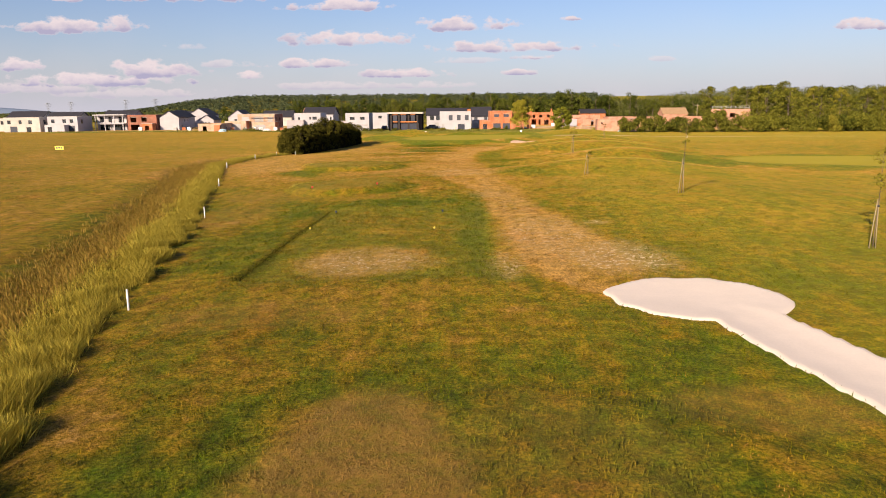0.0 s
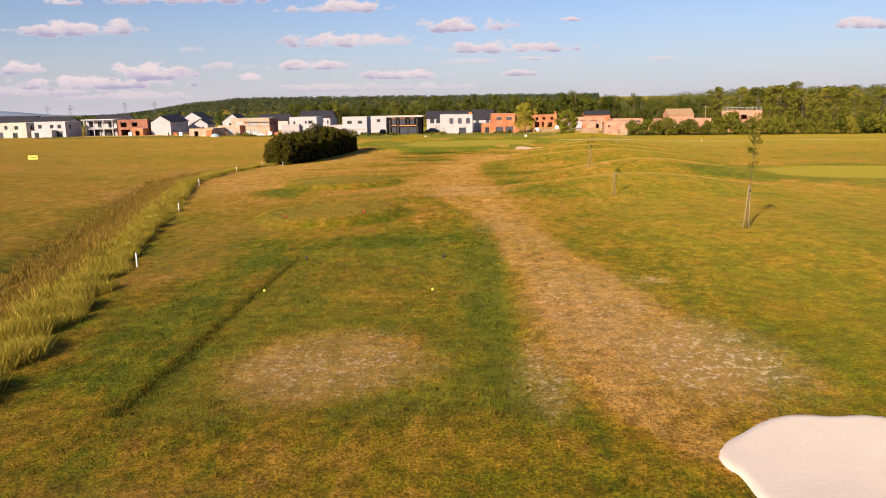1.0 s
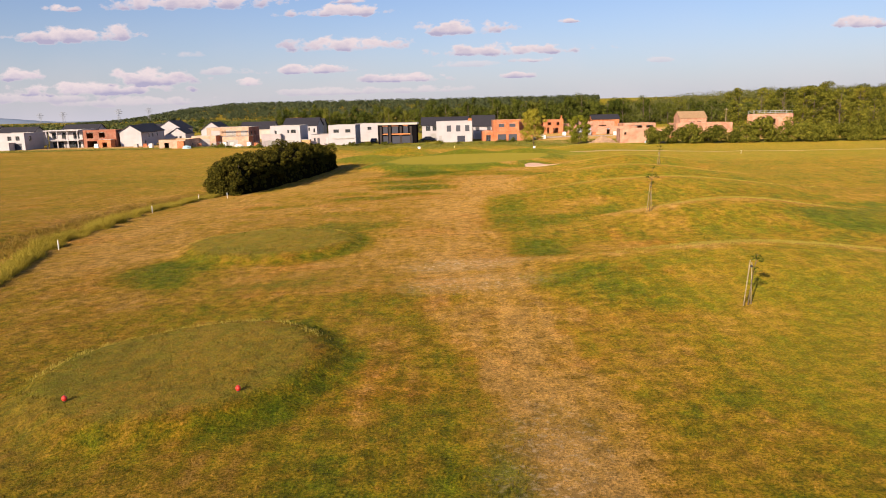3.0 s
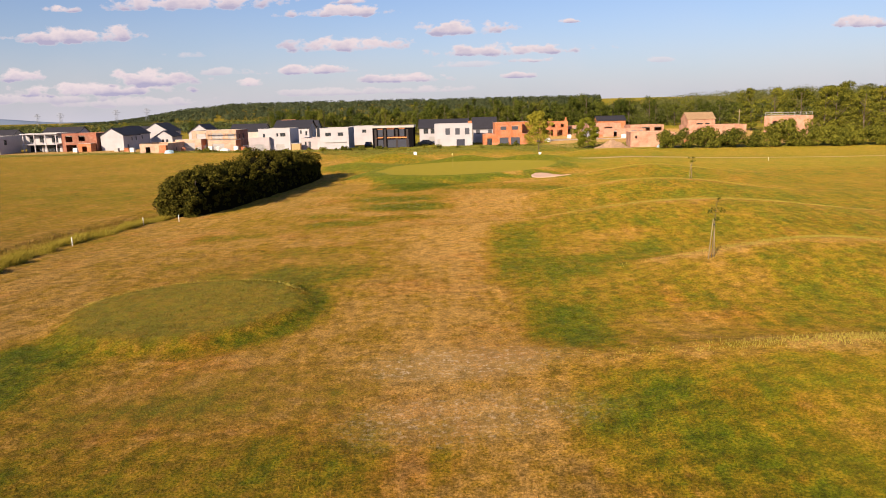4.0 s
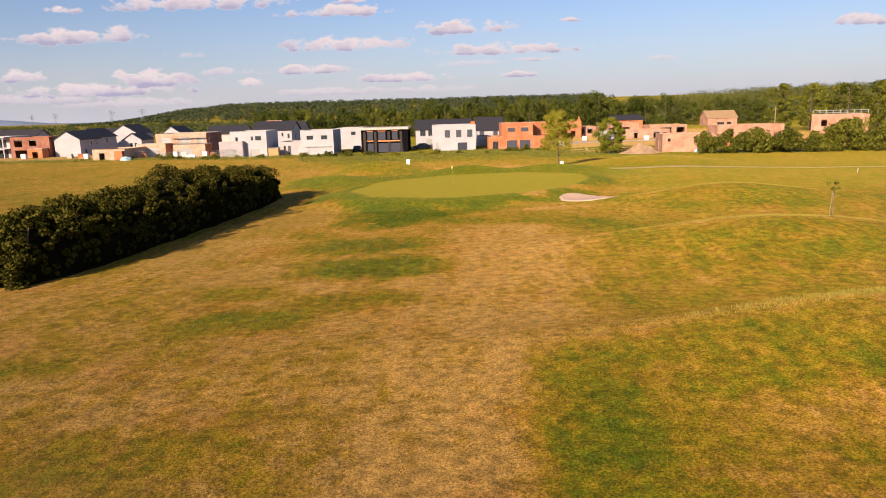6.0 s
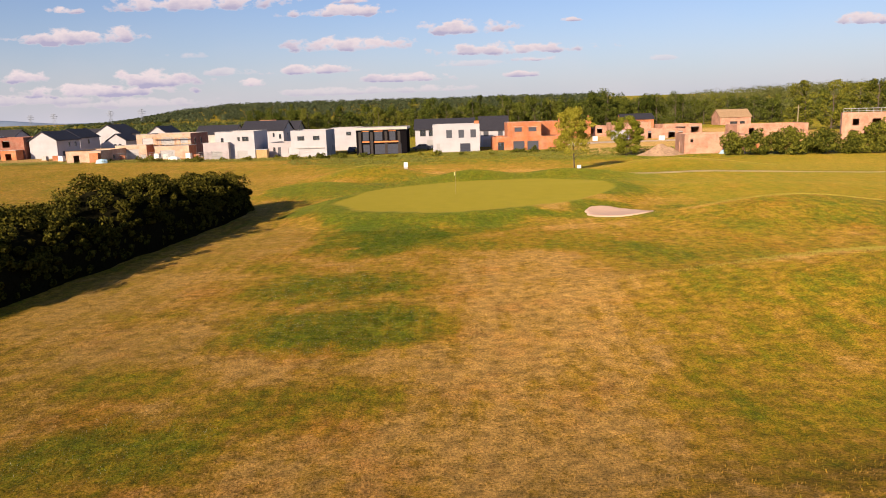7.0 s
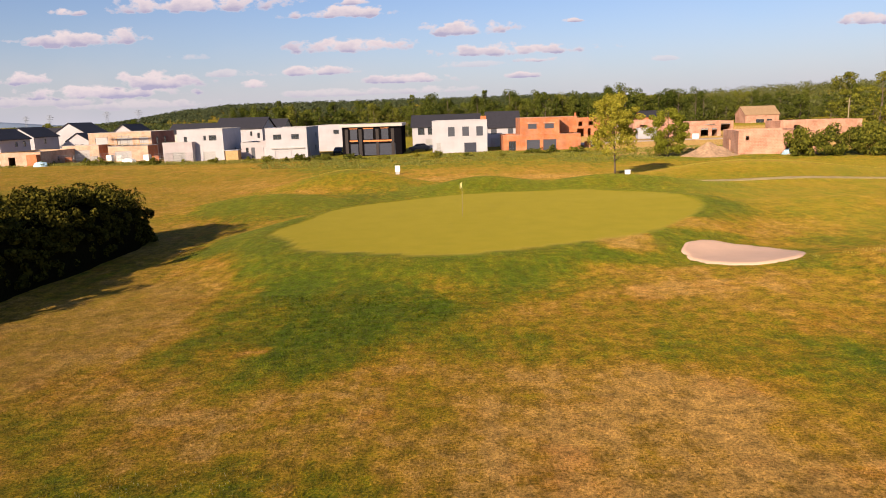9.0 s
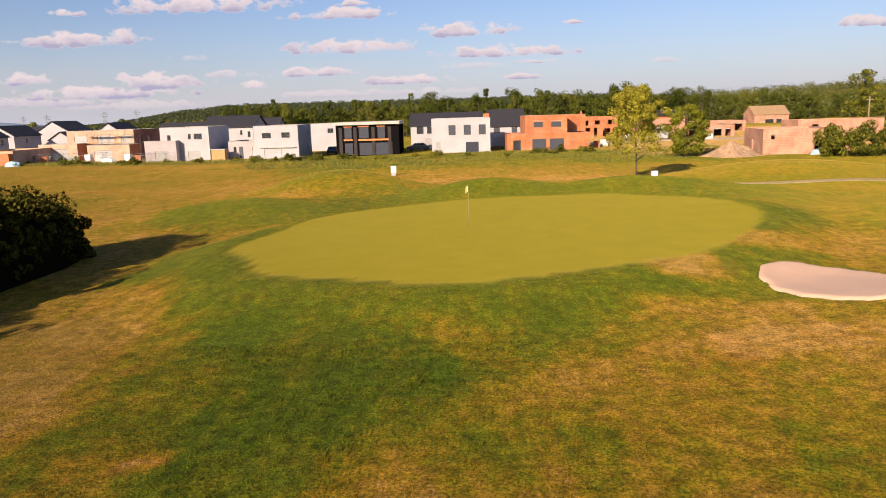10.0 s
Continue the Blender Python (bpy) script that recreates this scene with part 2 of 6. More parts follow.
def mound(x, y, cx, cy, rx, ry, h, turn=0.0):
    """A mound with a long near face and a short steep back."""
    c, s = math.cos(radians(turn)), math.sin(radians(turn))
    u, v = ((x - cx) * c + (y - cy) * s) / rx, -(x - cx) * s + (y - cy) * c
    v = np.where(v > 0, v / (0.5 * ry), v / (1.35 * ry))
    return h * np.exp(-(u * u + v * v))


def oval(x, y, cx, cy, rx, ry, turn=0.0):
    """How far out of an oval a place lies: 1 on its edge."""
    c, s = math.cos(radians(turn)), math.sin(radians(turn))
    u, v = ((x - cx) * c + (y - cy) * s) / rx, (-(x - cx) * s + (y - cy) * c) / ry
    return np.hypot(u, v)


def ripple(x, y, size, seed=0):
    """Smooth unevenness from -1 to 1, about size metres across."""
    k = 6.283 / size
    s = seed * 1.7
    return (np.sin(k * (0.83 * x + 0.37 * y) + s) + np.sin(k * (-0.41 * x + 0.91 * y) * 1.27 + 2.1 * s) + np.sin(k * (0.62 * x - 0.7 * y) * 1.73 + 0.7 * s)) / 3


def fence_x(y):
    """The line of white posts beside the ditch."""
    return np.interp(y, [-40, 0, 13.9, 31.4, 65, 83, 95, 140, 170], [4, -4.6, -8.2, -12.0, -21.1, -23.1, -22.4, -17.5, -20])


def bunker_edge(x, y):
    """Below 1 inside the large white bunker: a round head with a long tail."""
    head = oval(x, y, 7.0, 14.0, 2.35, 2.25)
    u = np.clip((y - 13.0) / (2.0 - 13.0), 0, 1)
    tail = np.abs(x - (7.45 + 1.75 * u)) / (0.97 + 0.1 * u) + np.where(y > 13.4, (y - 13.4) * 0.6, 0) + np.where(y < 1, (1 - y) * 0.5, 0)
    return np.minimum(head, tail) + 0.05 * ripple(x, y, 1.6, 3)


def small_bunker_edge(x, y):
    return oval(x, y, 14.3, 130.4, 2.55, 2.8) + 0.04 * ripple(x, y, 1.5, 5)


def green_edge(x, y):
    return oval(x, y, 4.0, 141.8, 14.3, 10.6, 42) + 0.04 * ripple(x, y, 9, 1)


def height(x, y):
    x, y = np.asarray(x, float), np.asarray(y, float)
    z = np.interp(y, [-80, 25, 45, 75, 95, 125, 185, 215], [1.75, 1.7, 1.5, 1.1, 0.7, 0.35, -0.25, 0.0])
    z = z - 0.26 * smooth(-4, -9, x) * smooth(75, 40, y) - 0.2 * smooth(-5, -22, x) * smooth(75, 100, y) + 0.45 * smooth(150, 215, y) * smooth(-40, -70, x)
    # Mounds on the right, with short steep backs.
    z = z + bump(x, y, 15, 36, 8, 9, 0.55) + mound(x, y, 14, 56, 8, 5.2, 1.2, -8) + mound(x, y, 18.0, 70.8, 8.0, 4.4, 1.4, 4)
    z = z + mound(x, y, 17.8, 86.0, 12.5, 5.6, 1.75, 3) + mound(x, y, 20.8, 105, 10.5, 5.2, 1.7, -4)
    z = z + mound(x, y, 26.3, 127.5, 9.0, 5.5, 1.55) + mound(x, y, 30, 146, 11, 5, 0.9) + mound(x, y, 31, 172, 12, 6, 1.7)
    # The green on its platform, with low banks behind it.
    g = oval(x, y, 4.0, 141.8, 14.3, 10.6, 42)
    z = z + (0.80 + 0.012 * (y - 140)) * (1 - smooth(1.0, 1.4, g))
    z = z + mound(x, y, -9.2, 172.5, 6.8, 4.6, 1.95) + mound(x, y, -14.5, 157.5, 6.5, 5, 1.05, 20)
    z = z + mound(x, y, 4.2, 165.2, 5.2, 3.4, 1.4) + bump(x, y, 13.5, 165, 4.0, 3.2, 0.55) + mound(x, y, 18.0, 163, 6, 4.2, 0.95, -22) + bump(x, y, 21.5, 152, 5, 6, 0.35)
    # Tees.
    z = z + 0.36 * (1 - smooth(0.94, 1.16, oval(x, y, -6.4, 44.4, 3.7, 4.1))) + 0.34 * (1 - smooth(0.94, 1.16, oval(x, y, -9.0, 65.0, 4.4, 4.8)))
    z = z - 0.14 * smooth(-6.2, -5.7, x) * smooth(15.5, 17.5, y) * smooth(33.5, 31, y) * smooth(4, 1, x)
    z = z + 0.2 * (1 - smooth(0.8, 1.15, oval(x, y, 1.5, 3.2, 4.6, 4.2)))
    # Ditch, bunkers, soft unevenness.
    d = x - fence_x(y)
    z = z - 0.4 * np.exp(-((d + 4.0) / 1.4) ** 2) * smooth(112, 95, y)
    z = z - 0.05 * (1 - smooth(0.2, 1.1, bunker_edge(x, y))) - 0.06 * (1 - smooth(0.4, 1.15, small_bunker_edge(x, y)))
    z = z + (0.05 * ripple(x, y, 23) + 0.03 * ripple(x, y, 9, 2)) * smooth(1.0, 1.6, g)
    # Far hills.
    far = smooth(420, 900, np.hypot(x, y))
    ridge = 33 * smooth(-840, -470, x) * np.exp(-((y - 1800) / 260) ** 2) + 20 * smooth(40, 420, x) * np.exp(-((y - 900) / 240) ** 2)
    z = z + far * ridge
    return z


def hashed(i, j, seed):
    v = np.sin(i * 127.1 + j * 311.7 + seed * 74.7) * 43758.5453
    return v - np.floor(v)


def fractal(x, y, size, seed=0, octaves=4):
    """Uneven cloudiness from about -1 to 1, its largest blotches size metres across."""
    total, weight, k = np.zeros_like(x), 1.0, 1.0 / size
    for o in range(octaves):
        u, v = x * k + 17.3 * o, y * k + 9.1 * o
        i, j = np.floor(u), np.floor(v)
        a, b = u - i, v - j
        a, b = a * a * (3 - 2 * a), b * b * (3 - 2 * b)
        low = hashed(i, j, seed + o) * (1 - a) + hashed(i + 1, j, seed + o) * a
        high = hashed(i, j + 1, seed + o) * (1 - a) + hashed(i + 1, j + 1, seed + o) * a
        total = total + weight * (2 * (low * (1 - b) + high * b) - 1)
        weight, k = weight * 0.55, k * 2.1
    return total


# Mounds on the right: centre, half length of the crest and its turn.
CRESTS = ((14, 56, 8, -8), (18.0, 70.8, 8, 4), (17.8, 86.0, 12.5, 3), (20.8, 105, 10.5, -4), (26.3, 127.5, 9, 0), (31, 172, 12, 0))
TEES = ((-6.4, 44.4, 3.7, 4.1), (-9.0, 65.0, 4.4, 4.8))


def zones(x, y):
    """Dryness of the turf, closeness of the mowing, bareness and browning, each 0 to 1."""
    d = x - fence_x(y)
    wob, fine = fractal(x, y, 5.5, 1), fractal(x, y, 1.7, 2, 3)
    streak = fractal(x, y * 0.09, 1.3, 3, 3)
    dry = np.interp(y, [-5, 14, 30, 50, 60, 90, 150], [0.33, 0.38, 0.38, 0.52, 0.70, 0.71, 0.56]) + 0.10 * wob + 0.06 * fine + 0.05 * streak
    bare = np.zeros_like(x)

    def to(value, weight):
        nonlocal dry
        dry = dry + (value + 0.07 * wob + 0.05 * fine - dry) * np.clip(weight, 0, 1)

    def inside(cx, cy, rx, ry, soft=0.5, turn=0.0, rag=1.0):
        return 1 - smooth(1 - soft / 2, 1 + soft / 2, oval(x, y, cx, cy, rx, ry, turn) + rag * (0.20 * wob + 0.13 * fine))

    def patches(rows):
        for value, cx, cy, rx, ry, soft, k in rows:
            to(value, inside(cx, cy, rx, ry, soft) * k)

    # Right-hand slopes greener, the field beyond the ditch parched with greener bands.
    to(np.interp(y, [20, 34, 48], [0.30, 0.41, 0.50]), smooth(6.5, 9, x + 0.6 * wob) * smooth(60, 48, y) * 0.9)
    to(0.62, smooth(6, 12, x) * smooth(46, 56, y) * smooth(135, 110, y) * 0.6)
    to(0.42, smooth(22, 32, x) * smooth(50, 70, y) * 0.7)
    to(0.55, smooth(-5.5, -8, d) * 0.9)
    to(0.36, smooth(30, 55, x) * smooth(76, 90, y) * smooth(128, 104, y) * 0.7)
    patches(((0.42, -60, 66, 20, 1.8, 1.0, 0.7), (0.40, -58, 150, 38, 6, 1.0, 0.8), (0.44, -70, 128, 40, 3, 1.0, 0.6), (0.42, -34, 118, 12, 9, 1.0, 0.6), (0.68, -60, 95, 30, 8, 1.0, 0.5), (0.34, -80, 175, 50, 8, 1.0, 0.6)))
    to(0.62, smooth(110, 165, y) * smooth(14, 6, x) * 0.5)
    to(0.44, smooth(12, 20, x) * smooth(112, 128, y) * 0.8)
    # Start: lush ring round the worn back tee.
    patches(((0.20, 0.6, 4.4, 4.4, 5.6, 0.45, 0.85), (0.22, 4.2, 8.6, 4.0, 2.4, 0.8, 0.7), (0.54, -1.5, 13.8, 5.0, 1.9, 1.0, 0.7), (0.48, -6.2, 10.5, 2.6, 4.5, 1.0, 0.7),
             (0.72, -7.0, 5.0, 1.8, 3.5, 0.8, 0.7), (0.62, -0.7, 3.2, 1.5, 4.2, 0.3, 0.9), (0.38, 2.0, 4.6, 1.8, 3.4, 0.6, 0.7), (0.55, 6.0, 5.5, 1.8, 1.6, 0.8, 0.7)))
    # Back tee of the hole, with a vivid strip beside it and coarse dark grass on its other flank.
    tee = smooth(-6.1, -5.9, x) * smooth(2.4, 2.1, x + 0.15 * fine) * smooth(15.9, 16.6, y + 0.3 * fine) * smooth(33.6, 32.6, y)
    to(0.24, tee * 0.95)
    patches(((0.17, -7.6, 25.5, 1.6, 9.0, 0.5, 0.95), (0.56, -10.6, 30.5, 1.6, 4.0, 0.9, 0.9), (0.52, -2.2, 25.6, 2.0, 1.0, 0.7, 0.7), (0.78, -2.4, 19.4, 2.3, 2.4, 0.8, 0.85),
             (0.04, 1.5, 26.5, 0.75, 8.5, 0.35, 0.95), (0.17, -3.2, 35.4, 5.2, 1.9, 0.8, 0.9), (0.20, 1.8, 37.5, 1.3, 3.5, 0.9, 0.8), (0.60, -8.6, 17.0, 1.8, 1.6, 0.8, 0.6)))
    # Red tee and the next one, each with a dark foot.
    patches(((0.56, -10.8, 40.5, 2.6, 3.6, 1.0, 0.8), (0.54, -6.0, 39.2, 4.2, 1.0, 1.0, 0.7), (0.66, -4.2, 54.5, 4.6, 3.0, 0.8, 0.8), (0.14, -12.3, 58.5, 2.2, 3.6, 0.8, 0.8),
             (0.30, -6.2, 55.2, 2.4, 1.2, 0.9, 0.7), (0.24, -5.5, 51.5, 5.0, 1.4, 0.9, 0.5), (0.70, -8.0, 57.6, 3.0, 1.6, 0.8, 0.7), (0.72, -16.5, 70, 3.5, 9, 0.8, 0.7)))
    for cx, cy, rx, ry in TEES:
        e = oval(x, y, cx, cy, rx, ry) + 0.04 * fine
        to(0.27, (1 - smooth(0.92, 1.02, e)) * 0.9)
        # Green strip on the right, darkened to paint the bank's shaded side too.
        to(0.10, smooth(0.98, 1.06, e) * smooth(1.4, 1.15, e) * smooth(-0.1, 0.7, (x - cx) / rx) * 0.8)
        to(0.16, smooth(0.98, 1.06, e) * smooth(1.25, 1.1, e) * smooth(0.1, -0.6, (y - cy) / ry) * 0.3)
        to(0.62, smooth(0.93, 1.0, e) * smooth(1.10, 1.02, e) * smooth(0.0, 0.5, (y - cy) / ry) * 0.75)
    # Mounds: parched faces and crests, greener feet.
    for cx, cy, rx, turn in CRESTS:
        off = y - cy - (x - cx) * math.tan(radians(turn)) + 0.25 * wob
        wide = smooth(1.35, 0.7, np.abs(x - cx) / rx)
        to(0.38, np.exp(-((off + 2.4) / 1.9) ** 2) * wide * 0.85)
        to(0.84, np.exp(-((off + 0.1) / 0.5) ** 2) * wide * 0.9)
        to(0.28, np.exp(-((off + 6.5) / 2.2) ** 2) * wide * 0.65)
        to(0.30, np.exp(-((off - 7.0) / 4.0) ** 2) * wide * 0.5)
    # Both sides of the middle: green hollows on one, scorched rough on the other.
    patches(((0.23, 5.0, 76.3, 2.2, 6.6, 0.9, 0.85), (0.20, 8.0, 71.3, 3.6, 3.4, 0.8, 0.8), (0.26, 11.2, 74.0, 2.6, 3.2, 0.9, 0.7), (0.70, 10.6, 78.9, 3.2, 1.3, 0.8, 0.85),
             (0.18, 5.3, 61.5, 1.7, 2.8, 0.8, 0.8), (0.30, 6.6, 52.6, 2.6, 2.2, 1.0, 0.8), (0.66, 9.5, 61.0, 2.6, 3.0, 0.8, 0.7), (0.66, 12.4, 66.0, 2.0, 2.2, 0.8, 0.6),
             (0.74, -13, 88, 7, 13, 0.9, 0.7), (0.72, -5.5, 84.5, 5.0, 4.6, 0.9, 0.7), (0.24, -6.8, 72.0, 3.0, 1.9, 1.1, 0.8), (0.40, -5.5, 78.3, 4.0, 1.6, 1.2, 0.6),
             (0.30, -13.4, 84.8, 2.2, 1.5, 1.1, 0.7), (0.28, -6.8, 90.5, 2.6, 2.0, 1.1, 0.8), (0.34, -3.0, 93.2, 2.8, 1.6, 1.1, 0.7), (0.36, -8.0, 95.4, 2.2, 1.5, 1.1, 0.7),
             (0.12, -3.2, 100.6, 4.4, 3.2, 0.8, 0.9), (0.34, -11.6, 103.4, 1.8, 1.3, 1.1, 0.7), (0.16, -4.4, 107.6, 3.6, 3.6, 0.8, 0.85), (0.34, -7.6, 112.6, 1.7, 1.5, 1.1, 0.7),
             (0.50, 10.8, 101.0, 3.0, 8.0, 1.0, 0.8), (0.36, 12.5, 115.0, 4.0, 2.0, 0.9, 0.7), (0.82, -13.5, 108, 3.5, 9, 0.8, 0.7)))
    # The worn middle, tan, mown in lengthwise stripes.
    mid = np.interp(y, [8, 16, 20, 27, 34, 40, 47, 53, 63, 70, 75, 81, 89, 97, 101, 106, 112, 117], [4.6, 4.6, 4.5, 4.2, 3.5, 3.5, 2.7, 1.6, 0.5, 0.5, 1.0, 0.6, 2.4, 4.2, 5.0, 6.0, 5.2, 5.0])
    half = np.interp(y, [14, 17, 20, 27, 34, 40, 47, 53, 63, 70, 75, 81, 89, 97, 101, 106, 112, 115, 118], [0.1, 1.7, 2.3, 1.8, 1.1, 1.5, 1.9, 2.5, 3.3, 2.6, 2.2, 2.8, 4.1, 3.0, 3.0, 4.6, 4.3, 3.2, 0.1])
    lane = 1 - smooth(0.60, 1.28, np.abs(x - mid) / half + 0.14 * wob + 0.08 * fine)
    to(np.interp(y, [30, 60, 90], [0.80, 0.84, 0.86]) + 0.07 * streak, lane * 0.95)
    # The green, its collar and apron.
    collar = 1 - smooth(1.14, 1.36, green_edge(x, y) + 0.05 * wob)
    to(0.10, smooth(1.9, 1.35, oval(x, y, 5, 152, 13, 12, 30)) * smooth(150, 156, y) * 0.7)
    to(0.07, collar * 0.95)
    patches(((0.05, -3.5, 121.8, 4.5, 6.6, 0.4, 0.95), (0.12, -4.3, 118.6, 3.6, 3.4, 0.7, 0.85), (0.72, -11.6, 123.5, 3.4, 8.0, 0.35, 0.9), (0.52, 1.8, 118.8, 2.6, 1.8, 1.0, 0.8), (0.10, 3.2, 125.0, 3.0, 2.2, 0.8, 0.6),
             (0.38, 6.5, 117.6, 6.5, 1.8, 1.0, 0.85), (0.44, 7.5, 120.8, 5.5, 2.6, 1.0, 0.8), (0.88, 9.6, 132.0, 1.7, 1.6, 0.5, 0.95), (0.86, 10.2, 124.2, 3.2, 1.3, 0.7, 0.9), (0.78, 14.6, 136.6, 3.2, 1.5, 0.6, 0.9), (0.72, 20.0, 138.0, 3.2, 2.4, 0.8, 0.8),
             (0.22, 14.4, 130.3, 4.2, 3.9, 0.4, 0.7), (0.66, 14.0, 122.0, 4.0, 2.4, 0.9, 0.6), (0.95, -4.7, 118.2, 0.35, 0.3, 0.8, 0.9)))
    mown = 1 - smooth(0.985, 1.015, green_edge(x, y))
    # Second green on the right, with its lush surround.
    to(0.14, inside(38, 69, 17, 13, 0.3) * 0.8)
    mown = np.maximum(mown, inside(41, 70, 12.5, 9, 0.06, 0, 0.2))
    # Ground kept shorter than the rough: near slopes, tees and banks.
    semi = np.maximum(0.25 * smooth(7, 10, x) * smooth(66, 50, y), 0.12 * tee)
    semi = np.maximum(semi, 0.42 * smooth(17, 23, x + 1.5 * wob) * smooth(131, 140, y) * smooth(200, 185, y))
    for cx, cy, rx, ry in TEES + ((5.0, 163.0, 9, 5), (-9.2, 170.5, 8, 5), (-13.5, 154.5, 6, 5), (18, 160.5, 7, 4.5)):
        semi = np.maximum(semi, 0.22 * inside(cx, cy, rx, ry, 0.25, 0, 0.4))
    mown = np.maximum(mown, np.maximum(semi, 0.12 * (1 - smooth(1.15, 1.35, green_edge(x, y)))))
    # Weeds by the houses, golden rough before them.
    to(0.52, smooth(163, 172, y) * smooth(205, 190, y) * 0.6)
    to(0.26, smooth(192, 200, y) * smooth(-30, -18, x) * 0.8)
    to(0.34, smooth(255, 275, y) * 0.85)
    # Trodden building ground.
    site = smooth(24, 30, x) * smooth(112, 104, x) * smooth(206, 214, y) * smooth(350, 335, y) + smooth(-130, -120, x) * smooth(-46, -52, x) * smooth(228, 234, y) * smooth(330, 320, y)
    to(0.95, site * 0.9)
    bare = np.maximum(bare, 0.45 * np.clip(site, 0, 1))
    # Banks behind the green: bright green ones, and an olive one with a parched crest.
    patches(((0.76, -4, 180, 30, 5, 0.9, 0.8), (0.30, -9.2, 170.0, 8.0, 4.6, 0.6, 0.9), (0.06, 5.0, 162.6, 8.5, 4.2, 0.6, 0.9), (0.10, -14.0, 154.5, 6.0, 5.5, 0.7, 0.9), (0.12, 18.0, 160.0, 7.0, 4.0, 0.6, 0.9)))
    to(0.92, np.exp(-((y - 173.4) / 0.6) ** 2) * smooth(7.0, 4.0, np.abs(x + 8.0)) * 0.5)
    to(0.86, np.exp(-((y - 176.5 - 0.1 * x) / 0.9) ** 2) * smooth(-2, 4, x) * smooth(26, 16, x) * 0.8)
    # Bare, chalky spots.
    for cx, cy, rx, ry, k in ((-2.4, 19.4, 2.0, 2.0, 0.6), (6.1, 19.6, 1.8, 2.8, 0.95), (4.4, 23.5, 1.8, 4.4, 0.55), (3.6, 33.0, 1.2, 5.0, 0.3), (3.9, 27.7, 0.8, 1.2, 0.45), (6.9, 26.5, 0.5, 0.45, 0.8), (2.3, 18.6, 0.45, 2.2, 0.7), (1.6, 58.0, 2.8, 1.3, 0.75),
                              (1.8, 54.0, 2.6, 1.2, 0.5), (2.8, 39.0, 1.2, 3.0, 0.35), (4.1, 70.0, 0.25, 0.2, 0.9)):
        bare = np.maximum(bare, k * inside(cx, cy, rx, ry, 0.9))
    brown = 0.9 * np.exp(-((d + 3.8) / 1.1) ** 2) * smooth(112, 92, y)
    # Browned-off turf: the worn back tee and scattered scorched places.
    for cx, cy, rx, ry, k in ((-0.7, 3.2, 1.45, 4.2, 0.95), (1.9, 3.8, 1.8, 3.4, 0.3), (-4.0, 12.6, 3.0, 1.2, 0.35), (-10.3, 31.5, 1.8, 4.5, 0.35), (-10.5, 40.0, 2.6, 2.6, 0.35), (-5.5, 56, 4.0, 2.4, 0.3), (-8.5, 74, 4.5, 4.0, 0.25),
                              (-10, 99, 3.2, 2.6, 0.35), (-11.6, 121.5, 3.0, 6.0, 0.45), (-14.5, 108, 3, 7, 0.35), (5.6, 6.6, 1.6, 0.9, 0.45), (9.6, 131.8, 1.4, 1.2, 0.3)):
        brown = np.maximum(brown, k * inside(cx, cy, rx, ry, 0.5))
    brown = np.maximum(brown, 0.12 * tee)
    for cx, cy, rx, ry in TEES:
        brown = np.maximum(brown, 0.4 * (1 - smooth(0.9, 1.0, oval(x, y, cx, cy, rx, ry))))
    return np.clip(dry, 0, 1), np.clip(mown, 0, 1), np.clip(bare, 0, 1), np.clip(brown, 0, 1)


def spread(stops):
    """Grid lines: (from, to, step) stretches joined into one rising row."""
    rows = [np.arange(a, b, s) for a, b, s in stops]
    return np.concatenate(rows + [[stops[-1][1]]])


